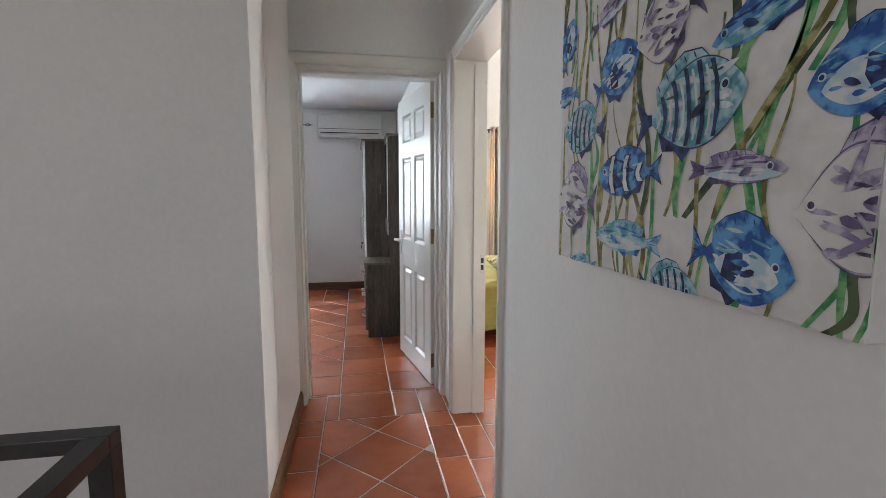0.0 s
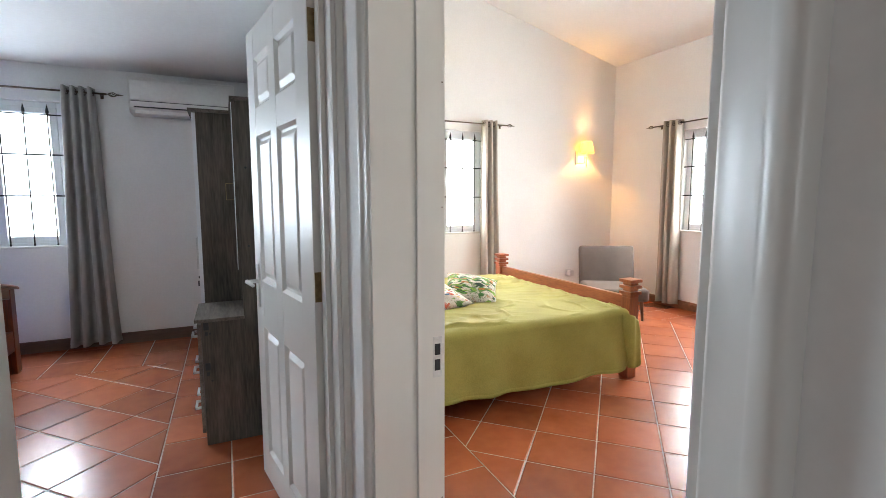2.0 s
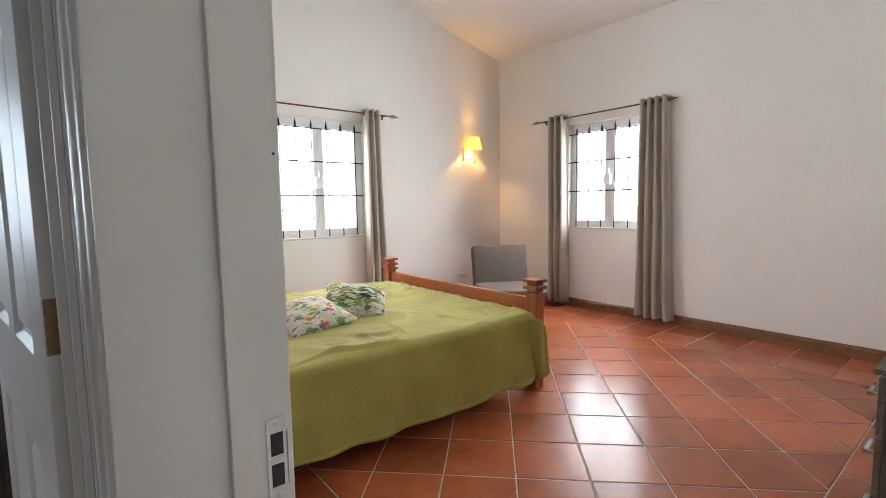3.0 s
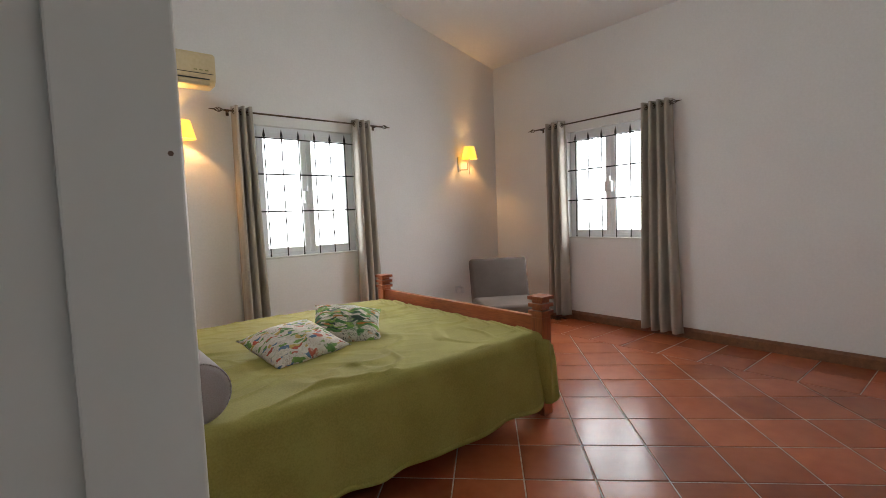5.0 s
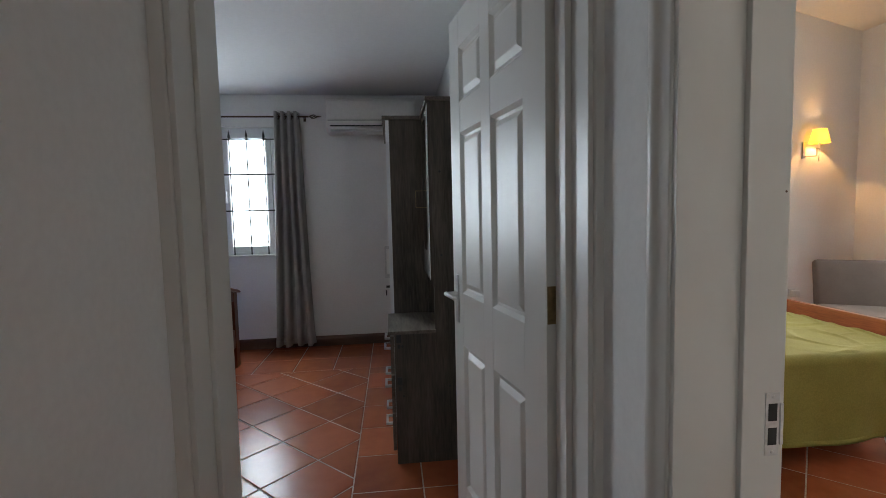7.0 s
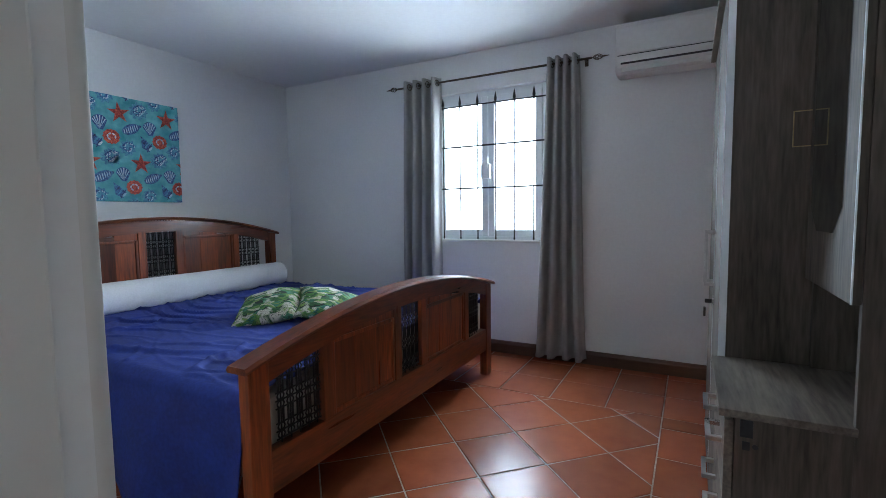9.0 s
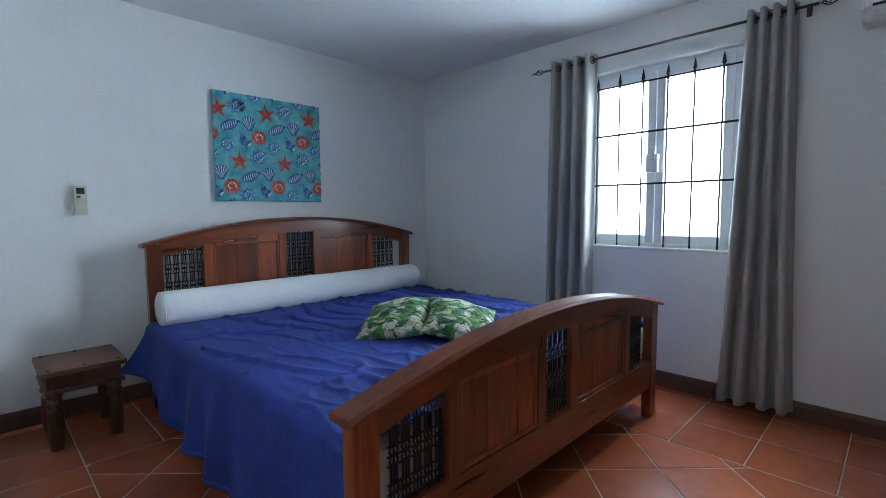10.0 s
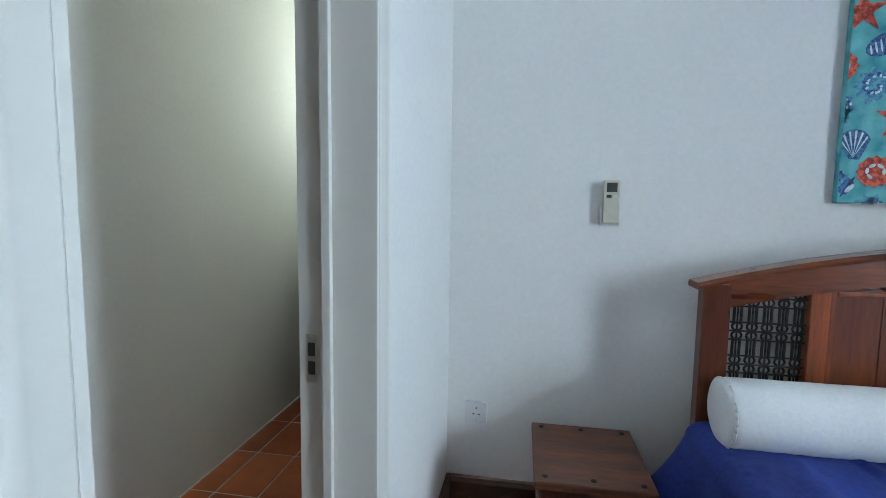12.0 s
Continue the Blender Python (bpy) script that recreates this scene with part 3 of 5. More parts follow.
def curtain_rod(m, x0, x1, z):
    ob = thing("curtain_rod", label="thin bronze curtain rod with twisted cage finials", category="curtain rod", group="curtain rods")
    ob.matrix_basis = m
    y = -0.085
    part("rod", rod(bmesh.new(), (x0, y, z), (x1, y, z), 0.008), BRONZE, ob, smooth=True)
    for x, s in ((x0, -1), (x1, 1)):
        bm = bmesh.new()
        for k in range(5):
            a0 = 2 * math.pi * k / 5
            pts = [Vector((x + s * (0.005 + 0.075 * i / 6), y + 0.019 * math.sin(math.pi * i / 6) * math.cos(a0 + i * 0.5), z + 0.019 * math.sin(math.pi * i / 6) * math.sin(a0 + i * 0.5))) for i in range(7)]
            for p, q in zip(pts, pts[1:]):
                rod(bm, p, q, 0.003, seg=5)
        rod(bm, (x + s * 0.08, y, z), (x + s * 0.12, y, z), 0.007, 0.002, seg=8)
        part("finial", bm, BRONZE, ob)
    for x in (x0 + 0.05, x1 - 0.05):
        part("bracket", rod(bx((x - 0.012, x + 0.012, -0.006, 0, z - 0.03, z + 0.02)), (x, 0, z), (x, y, z), 0.006), BRONZE, ob)


def curtain(m, top, foot, z0, z1, folds, mat, label, seed):
    """A pleated eyelet curtain; top and foot give its two ends along the wall above and below."""
    ob = thing("curtain", label=label, category="curtain", group="curtains")
    ob.matrix_basis = m
    rnd = random.Random(seed)
    ph = [rnd.uniform(-0.25, 0.25) for _ in range(folds + 2)]

    def at(u, v):
        z = z0 + (z1 - z0) * v
        f = v ** 0.7
        s = u + 0.012 * math.sin(9 * u + 3 * v + seed) * (1 - f)
        a = foot[0] + (top[0] - foot[0]) * f
        b = foot[1] + (top[1] - foot[1]) * f
        k = min(int(u * folds), folds)
        w = math.cos(2 * math.pi * folds * u + ph[k] * (1 - v))
        amp = 0.042 + 0.012 * (1 - v)
        return (a + (b - a) * s + 0.008 * math.sin(4 * math.pi * folds * u) * (1 - v * 0.5), -0.085 + amp * w + 0.012 * math.sin(5 * v + seed + 7 * u) * (1 - v), z + 0.006 * math.sin(11 * u + seed) * (1 - v))

    c = part("cloth", grid(at, folds * 14, 34), mat, ob, smooth=True)
    solid(c, 0.003)
    for k in range(folds * 2):
        u = (k + 0.5) / (folds * 2)
        x = top[0] + (top[1] - top[0]) * u
        bm = bmesh.new()
        s = 1 if k % 2 else -1
        for j in range(12):
            a, b = 2 * math.pi * j / 12, 2 * math.pi * (j + 1) / 12
            rod(bm, (x + s * 0.006 * math.cos(a), -0.085 + 0.024 * math.cos(a), z1 - 0.045 + 0.024 * math.sin(a)), (x + s * 0.006 * math.cos(b), -0.085 + 0.024 * math.cos(b), z1 - 0.045 + 0.024 * math.sin(b)), 0.005, seg=5)
        part("eyelet", bm, BRONZE, ob)
    return ob


MN = pose(0, YN, 0)
ME = Matrix.Translation((XE, 0, 0)) @ Matrix(((0, 1, 0, 0), (-1, 0, 0, 0), (0, 0, 1, 0), (0, 0, 0, 1)))   # local x runs to the south
window("window_1", MN @ pose(WB[0], 0, 0), WB[1] - WB[0], SILL, LINT, "white aluminium two-sash window of the blue bedroom")
window("window_2", MN @ pose(WG[0], 0, 0), WG[1] - WG[0], SILL, LINT, "white aluminium two-sash window beside the green bed")
window("window_3", ME @ pose(-WE[1], 0, 0), WE[1] - WE[0], SILL + 0.03, LINT, "white aluminium two-sash window beside the lounge chair")
grille(MN @ pose(WB[0], 0, 0), WB[1] - WB[0], SILL, LINT)
grille(MN @ pose(WG[0], 0, 0), WG[1] - WG[0], SILL, LINT)
grille(ME @ pose(-WE[1], 0, 0), WE[1] - WE[0], SILL + 0.03, LINT)
ROD = 2.24
curtain_rod(MN, -2.34, -0.70, ROD)
curtain_rod(MN, 1.80, 3.38, ROD)
curtain_rod(ME, -5.71, -4.13, ROD)
GC, BC = "grey eyelet curtain drawn aside on its rod", "beige eyelet curtain drawn aside on its rod"
curtain(MN, (-2.29, -1.93), (-2.33, -1.95), 0.04, ROD + 0.045, 4, CURT_G, GC, 1)
curtain(MN, (-1.03, -0.79), (-1.12, -0.72), 0.04, ROD + 0.045, 4, CURT_G, GC, 2)
curtain(MN, (1.87, 2.05), (1.86, 2.12), 0.05, ROD + 0.045, 3, CURT_B, BC, 3)
curtain(MN, (3.05, 3.25), (3.05, 3.32), 0.05, ROD + 0.045, 3, CURT_B, BC, 4)
curtain(ME, (-5.57, -5.32), (-5.56, -5.28), 0.05, ROD + 0.045, 3, CURT_B, BC, 5)
curtain(ME, (-4.41, -4.11), (-4.43, -4.02), 0.05, ROD + 0.045, 4, CURT_B, BC, 6)


# ---- wall things ----
def air_conditioner(at, w, h, d, mat, label, slim):
    """A split unit on a north wall; at is its lower left corner at the wall."""
    ob = thing("air_conditioner", at, 0, label, "air conditioner")
    bm = bmesh.new()
    prof = [(0, 0.0), (-d * 0.72, 0.0), (-d * 0.93, h * 0.14), (-d, h * 0.32), (-d, h * 0.93), (-d * 0.93, h), (0, h)]
    ends = [[bm.verts.new((x, y, z)) for y, z in prof] for x in (0, w)]
    bm.faces.new(ends[0]), bm.faces.new(ends[1][::-1])
    for k in range(len(prof)):
        j = (k + 1) % len(prof)
        bm.faces.new((ends[0][k], ends[1][k], ends[1][j], ends[0][j]))
    bmesh.ops.bevel(bm, geom=bm.edges[:], offset=0.012, segments=3, affect="EDGES")
    part("housing", bm, mat, ob)
    part("front_panel", bx((0.015, w - 0.015, -d - 0.006, -d + 0.01, h * 0.36, h * 0.9), bev=0.004), mat, ob)
    part("air_slot", bx((0.04, w - 0.05, -d * 0.97 - 0.004, -d * 0.8, h * 0.17, h * 0.2)), DARK, ob)
    flap = part("louvre", bx((0.045, w - 0.05, -0.004, 0.004, -0.035, 0.035), bev=0.002), mat, ob)
    flap.matrix_basis = pose(0, -d * 0.87, h * 0.095, -36)
    part("seam", bx((0.02, w - 0.02, -d - 0.002, -d + 0.01, h * 0.335, h * 0.35)), DARK, ob)
    if slim:
        part("display", bx((w * 0.46, w * 0.62, -d - 0.008, -d, h * 0.42, h * 0.48), bev=0.001), LCD, ob)
        for k in range(3):
            part("label_mark", bx((w * (0.80 + 0.05 * k), w * (0.83 + 0.05 * k), -d - 0.0075, -d, h * 0.42, h * 0.45)), P_OLIVE, ob)
    return ob


air_conditioner((-0.53, YN, 2.075), 0.85, 0.315, 0.21, ACW, "white split air conditioner high on the wall", False)
air_conditioner((0.90, YN, 2.40), 0.83, 0.26, 0.20, ACY, "cream split air conditioner above the bed, its plastic tinted for lamplight", True)


def wall_lamp(at):
    ob = thing("wall_lamp", at, 0, "lit wall lamp with a yellow fabric shade and steel arm", "wall lamp", "wall lamps")
    part("back_plate", bx((-0.085, -0.045, -0.02, 0, -0.15, 0.03), bev=0.004), STEEL, ob)
    bm = rod(bmesh.new(), (-0.065, -0.01, -0.13), (-0.065, -0.05, -0.13), 0.006)
    for p, q in (((-0.065, -0.05, -0.13), (-0.01, -0.11, -0.13)), ((-0.01, -0.11, -0.13), (-0.01, -0.11, -0.05)), ((-0.01, -0.11, -0.05), (0.02, -0.11, -0.05))):
        rod(bm, p, q, 0.007)
    part("arm", bm, STEEL, ob)
    part("switch_rod", rod(rod(bmesh.new(), (0.02, -0.11, -0.19), (0.02, -0.11, 0.01), 0.006), (0.02, -0.11, -0.03), (0.02, -0.11, 0.012), 0.012), STEEL, ob)
    shade = part("shade", grid(lambda u, v: ((0.105 - 0.038 * v) * math.cos(2 * math.pi * u) + 0.02, (0.085 - 0.03 * v) * math.sin(2 * math.pi * u) - 0.11, 0.0 + 0.15 * v), 28, 4), SHADE, ob, "glowing yellow tapered shade", smooth=True)
    solid(shade, 0.002)
    # unseen ring, added to narrow the cone of light that goes upwards
    ring = part("glow_limiting_ring", grid(lambda u, v: ((0.066 - 0.046 * v) * math.cos(2 * math.pi * u) + 0.02, (0.054 - 0.036 * v) * math.sin(2 * math.pi * u) - 0.11, 0.149), 28, 1), SHADE, ob, smooth=True)
    solid(ring, 0.002)
    part("bulb", lathe([(0.006, 0.03), (0.012, 0.036), (0.017, 0.056), (0.012, 0.074), (0.003, 0.08)], 10, (0.02, -0.11, 0)), BULB, ob)
    lamp = new("wall_lamp_light", bpy.data.lights.new("wall_lamp_light", "POINT"))
    lamp.data.energy, lamp.data.color, lamp.data.shadow_soft_size = 32, (1.0, 0.54, 0.18), 0.02
    lamp.location = (at[0] + 0.02, at[1] - 0.11, at[2] + 0.098)
    return ob


wall_lamp((1.44, YN, 1.965))
wall_lamp((4.62, YN, 1.955))


def socket(m, label, plug=False):
    ob = thing("wall_socket", label=label, category="wall socket")
    ob.matrix_basis = m
    part("face_plate", bx((-0.045, 0.045, -0.0115, 0, -0.045, 0.045), bev=0.004), SOCK, ob)
    for x, z, w, h in ((0, 0.018, 0.004, 0.009), (-0.011, -0.008, 0.009, 0.004), (0.011, -0.008, 0.009, 0.004), (0.0, -0.03, 0.003, 0.003)):
        part("pin_hole", bx((x - w / 2, x + w / 2, -0.0125, -0.01, z - h / 2, z + h / 2)), DARK, ob)
    part("switch", bx((0.02, 0.034, -0.015, -0.01, 0.008, 0.03), bev=0.002), SOCK, ob)
    if plug:
        part("plug", bx((-0.035, 0.035, -0.085, -0.011, -0.045, 0.03), bev=0.012), SOCK, ob)
    return ob


MW = Matrix.Translation((XW, 0, 0)) @ Matrix(((0, -1, 0, 0), (1, 0, 0, 0), (0, 0, 1, 0), (0, 0, 0, 1)))   # local x runs to the north, -y into the room
socket(MW @ pose(3.205, 0, 0.385), "white square wall socket with a switch")
socket(MN @ pose(4.47, 0, 0.33), "white wall socket with a plug in it", True)
rem = thing("remote_control", label="beige air-conditioner remote in a wall holder", category="remote control")
rem.matrix_basis = MW @ pose(3.70, 0, 1.26)
part("holder", bx((-0.036, 0.036, -0.014, 0, -0.08, 0.0), (-0.036, -0.03, -0.03, 0, -0.08, -0.01), (0.03, 0.036, -0.03, 0, -0.08, -0.01), (-0.036, 0.036, -0.03, 0, -0.085, -0.078), bev=0.002), ACW, rem)
body = part("handset", bx((-0.028, 0.03, -0.036, -0.014, -0.076, 0.085), bev=0.005), BEIGE, rem)
part("screen", bx((-0.018, 0.02, -0.0375, -0.035, 0.04, 0.075), bev=0.001), LCD, body)
part("button", bx((-0.018, 0.0, -0.039, -0.035, 0.018, 0.03), bev=0.002), LCD, body)
part("button", bx((0.006, 0.02, -0.039, -0.035, 0.018, 0.03), bev=0.002), SOCK, body)


# ---- pictures: local x to the viewer's right, z up, paint towards -y ----
def flat(pts, y, bm=None):
    bm = bm or bmesh.new()
    bm.faces.new([bm.verts.new((x, y, z)) for x, z in pts])
    return bm


def ellipse(cx, cz, a, b, turn=0, n=20, lumps=0.0, k=5):
    c, s = math.cos(turn), math.sin(turn)
    out = []
    for i in range(n):
        t = 2 * math.pi * i / n
        r = 1 + lumps * math.cos(k * t)
        x, z = a * r * math.cos(t), b * r * math.sin(t)
        out.append((cx + c * x - s * z, cz + s * x + c * z))
    return out


def clip(pts, w, h):
    """Cut a flat figure to the canvas."""
    for ax, lim, sg in ((0, 0, 1), (0, w, -1), (1, 0, 1), (1, h, -1)):
        out = []
        for k in range(len(pts)):
            p, q = pts[k - 1], pts[k]
            a, b = (p[ax] - lim) * sg, (q[ax] - lim) * sg
            if (a >= 0) != (b >= 0):
                t = a / (a - b)
                out.append((p[0] + (q[0] - p[0]) * t, p[1] + (q[1] - p[1]) * t))
            if b >= 0:
                out.append(q)
        pts = out
        if len(pts) < 3:
            return None
    return pts


def motif(name, layers, w, h, parent, mats, label=""):
    """One painted figure: flat shapes, a little above one another."""
    bm, used = bmesh.new(), []
    for k, (pts, mat) in enumerate(layers):
        pts = clip(pts, w, h)
        if not pts:
            continue
        if mat not in used:
            used.append(mat)
        f = bm.faces.new([bm.verts.new((x, -0.00012 * (k + 1) - mats, z)) for x, z in pts])
        f.material_index = used.index(mat)
    if not used:
        bm.free()
        return None
    ob = part(name, bm, used[0], parent, label)
    for mat in used[1:]:
        ob.data.materials.append(mat)
    return ob


FISH = {                     # greatest half height, where it lies from the nose, snout sharpness, main, dark and pale paint
    "tang": (0.30, 0.45, 0.75, P_BLUE, P_NAVY, P_PALE), "slim": (0.105, 0.40, 0.9, P_LILAC, P_PURP, P_PALE), "clown": (0.20, 0.42, 0.55, P_BLUE, P_NAVY, P_PALE),
    "angel": (0.36, 0.48, 1.15, P_LILAC, P_PURP, CANVAS), "minnow": (0.115, 0.42, 0.85, P_AQUA, P_BLUE, P_PALE), "sergeant": (0.27, 0.45, 0.7, P_AQUA, P_NAVY, P_PALE), "dart": (0.12, 0.4, 0.8, P_BLUE, P_NAVY, P_AQUA)}


def fish(cx, cz, s, turn, flip, kind, rnd):
    """Layers of one painted fish, its nose along +x (flip: -x) before its turn."""
    c, sn, fx = math.cos(turn), math.sin(turn), -1 if flip else 1
    T = lambda pts: [(cx + c * x * fx * s - sn * z * s, cz + sn * x * fx * s + c * z * s) for x, z in pts]
    tall, peak, sharp, base, mark, pale = FISH[kind]

    def half(x):
        """Half height of the body at x, from the nose at 0.5 to the root of the tail at -0.36."""
        q = min(1, max(0, (0.5 - x) / 0.86))
        r = q / peak if q < peak else (1 - q) / (1 - peak)
        return tall * math.sin(math.pi / 2 * r) ** (sharp if q < peak else 0.9) + 0.035 * q

    xs = [0.5 - 0.86 * k / 22 for k in range(23)]
    hull = lambda f, dz=0.0: [(x, half(x) * f + dz) for x in xs] + [(x, -half(x) * f + dz) for x in xs[::-1][:-1]]
    t = max(tall, 0.14)
    fan = [(-0.33, 0.03), (-0.42, 0.05), (-0.56, t * 0.72), (-0.53, t * 0.3), (-0.50, 0.0), (-0.53, -t * 0.3), (-0.57, -t * 0.68), (-0.42, -0.05), (-0.33, -0.03)]
    back = [(0.24, half(0.24) * 0.9), (0.14, half(0.14) + t * 0.22), (-0.02, half(0) + t * 0.38), (-0.2, half(-0.2) + t * 0.5), (-0.32, half(-0.3) + t * 0.42), (-0.30, half(-0.3) * 0.6), (0, half(0) * 0.7)]
    belly = [(0.06, -half(0.06) * 0.9), (-0.04, -half(0) - t * 0.30), (-0.12, -half(-0.12) - t * 0.16), (-0.25, -half(-0.25) - t * 0.42), (-0.31, -half(-0.3) * 0.6), (0, -half(0) * 0.7)]
    dim = mark if kind in ("slim", "angel", "sergeant") else base
    out = [(T(fan), mark), (T([(x * 0.97 - 0.01, z * 0.82) for x, z in fan]), dim), (T(back), mark), (T([(x, z * 0.97) for x, z in back]), base), (T(belly), mark), (T(hull(1.0)), dim), (T(hull(0.965)), base)]

    def stroke(x, z, L, w, lean, mat):
        """A loose brush mark, thick in its middle."""
        d = (math.cos(lean) * L, math.sin(lean) * L)
        n = (-math.sin(lean) * w, math.cos(lean) * w)
        up = [(x + d[0] * k, z + d[1] * k) for k in (-1, -0.45, 0.1, 0.6, 1)]
        fat = (0.1, 0.8, 1, 0.7 + 0.3 * rnd.random(), 0.15)
        out.append((T([(a + n[0] * f, b + n[1] * f) for (a, b), f in zip(up, fat)] + [(a - n[0] * f, b - n[1] * f) for (a, b), f in list(zip(up, fat))[::-1]]), mat))

    def marks(mat, n, size, thick, span=(-0.3, 0.34), rise=(-0.8, 0.8), lean=0.3):
        for _ in range(n):
            x = rnd.uniform(*span)
            stroke(x, rnd.uniform(*rise) * half(x), rnd.uniform(*size), rnd.uniform(*thick), rnd.uniform(-lean, lean), mat)

    def band(x, w, mat, f=0.95, bow=0.05):
        left, right = [], []
        for k in range(9):
            v = 1 - k / 4
            e, b = v * f * half(x), bow * (1 - v * v)
            left.append((x + b + w * (0.6 + 0.5 * rnd.random()), e)), right.append((x + b - w * (0.6 + 0.5 * rnd.random()), e))
        out.append((T(left + right[::-1]), mat))

    if kind == "tang":
        out.append((T([(x * 0.72 + 0.02, z * 0.55 - tall * 0.18) for x, z in hull(1.0)]), pale))
        out.append((T([(0.02, tall * 0.45), (-0.14, tall * 0.1), (-0.16, -tall * 0.5), (-0.02, -tall * 0.62), (0.05, -tall * 0.1)]), mark))
        marks(base, 8, (0.05, 0.12), (0.012, 0.03))
        marks(P_AQUA, 7, (0.04, 0.10), (0.008, 0.02), rise=(0.2, 0.9))
        marks(CANVAS, 4, (0.03, 0.08), (0.008, 0.018), rise=(-0.7, 0.2))
    elif kind == "clown":
        marks(mark, 8, (0.05, 0.12), (0.01, 0.025))
        for x in (0.2, -0.05, -0.27):
            band(x, 0.06, mark)
            band(x, 0.038, CANVAS, 0.9)
        marks(P_AQUA, 6, (0.03, 0.07), (0.006, 0.014), rise=(0, 0.9))
    elif kind == "sergeant":
        marks(P_PALE, 10, (0.06, 0.14), (0.012, 0.03))
        for x in (0.24, 0.12, 0.0, -0.12, -0.24):
            band(x, 0.022, mark, 0.93, 0.04)
            band(x - 0.055, 0.012, CANVAS, 0.8, 0.04)
        marks(P_DKG, 6, (0.02, 0.06), (0.006, 0.014))
    elif kind == "angel":
        out.append((T(hull(0.93)), pale))
        marks(base, 14, (0.05, 0.13), (0.014, 0.035), lean=0.6)
        marks(mark, 12, (0.04, 0.11), (0.01, 0.03), span=(-0.3, 0.1), lean=0.4)
        marks(base, 5, (0.08, 0.16), (0.012, 0.03), span=(0.05, 0.25), lean=1.2)
    else:
        out.append((T([(x * 0.9 + 0.02, z * 0.45 - tall * 0.4) for x, z in hull(1.0)]), pale))
        marks(mark, 6, (0.06, 0.16), (0.006, 0.016), rise=(0.1, 0.8), lean=0.1)
        marks(base, 5, (0.06, 0.14), (0.005, 0.012), rise=(-0.5, 0.3), lean=0.1)
    for k in range(5):
        x = 0.1 - 0.09 * k
        stroke(x, half(x) + t * (0.08 + 0.04 * k), 0.03, 0.006, 2.0, mark)
    for v in (-0.4, 0.0, 0.4):
        stroke(-0.46, v * t * 0.6, 0.05, 0.006, -v * 1.2, mark)
    stroke(0.12, -tall * 0.2, 0.07, 0.03, 0.5, mark)
    out += [(T(ellipse(0.35, half(0.35) * 0.25, 0.036, 0.036)), pale), (T(ellipse(0.353, half(0.35) * 0.25, 0.023, 0.023)), mark)]
    return out


def weed(x0, z0, x1, z1, bend, w, mat):
    L, R = [], []
    for k in range(23):
        t = k / 22
        x, z = x0 + (x1 - x0) * t + bend * math.sin(2.6 * math.pi * t) * 0.5, z0 + (z1 - z0) * t
        d = w * (0.5 + math.sin(math.pi * min(1, t + 0.12)) * 0.6)
        L.append((x - d, z + d * 0.3)), R.append((x + d, z - d * 0.3))
    return L + R[::-1]


def canvas(name, m, w, h, d, mat, label):
    ob = thing(name, label=label, category="painting")
    ob.matrix_basis = m
    part("canvas", bx((0, w, 0, d, 0, h), bev=0.003), mat, ob)
    return ob


W1, H1 = 0.765, 0.86
MP = Matrix.Translation((XR - 0.03, 1.003, 1.165)) @ Matrix(((0, 1, 0, 0), (-1, 0, 0, 0), (0, 0, 1, 0), (0, 0, 0, 1)))   # local x runs to the south
pic = canvas("fish_painting", MP, W1, H1, 0.028, CANVAS, "unframed canvas of blue and lilac fish among green weeds")
rnd = random.Random(11)
weeds = []
for k in range(58):
    x = W1 * (k + 0.5) / 58 + rnd.uniform(-0.02, 0.02)
    lean = 0.28 if x > 0.45 else 0.05
    z0 = rnd.choice((-0.02, -0.02, 0.12, 0.3, 0.45))
    weeds.append((x, z0, x + rnd.uniform(-0.05, lean), z0 + rnd.uniform(0.18, 0.6), rnd.uniform(-0.05, 0.05), rnd.uniform(0.003, 0.008), rnd.choice((P_GREEN, P_OLIVE, P_OLIVE, P_DKG, P_GREEN))))
for k, (x0, z0, x1, z1, b, wd, mt) in enumerate(weeds):
    motif("painted_weed", [(weed(x0, z0, x1, z1, b, wd, mt), mt)], W1, H1, pic, 0.0002 * (k % 7))
for x, z, size, t, flip, kd in (
        (0.595, 0.064, 0.175, -0.12, False, "tang"), (0.578, 0.192, 0.165, -0.03, False, "slim"), (0.765, 0.143, 0.19, 0.1, True, "angel"), (0.305, 0.198, 0.20, 0.02, True, "clown"),
        (0.47, 0.295, 0.24, 0.08, False, "sergeant"), (0.258, 0.402, 0.165, 0.35, False, "tang"), (0.12, 0.305, 0.185, -0.1, True, "sergeant"), (0.092, 0.145, 0.185, -0.08, True, "angel"),
        (0.305, 0.071, 0.215, -0.03, True, "minnow"), (0.45, -0.006, 0.15, 0.06, False, "sergeant"), (0.14, 0.0, 0.12, 0.0, True, "minnow"), (0.035, 0.52, 0.12, 1.2, False, "tang"),
        (0.015, 0.396, 0.15, 0.0, True, "dart"), (0.405, 0.445, 0.165, 0.2, True, "angel"), (0.235, 0.532, 0.16, 0.25, False, "slim"), (0.61, 0.392, 0.19, 0.2, True, "dart"), (0.745, 0.285, 0.14, 0.1, True, "tang"),
        (0.13, 0.66, 0.16, 0.1, True, "clown"), (0.36, 0.62, 0.20, 0.2, False, "tang"), (0.60, 0.56, 0.19, 0.0, True, "clown"), (0.55, 0.75, 0.18, 0.1, False, "minnow"), (0.25, 0.78, 0.17, 0.0, True, "sergeant")):
    motif("painted_fish", fish(x, z, size, t, flip, kd, rnd), W1, H1, pic, 0.0015)

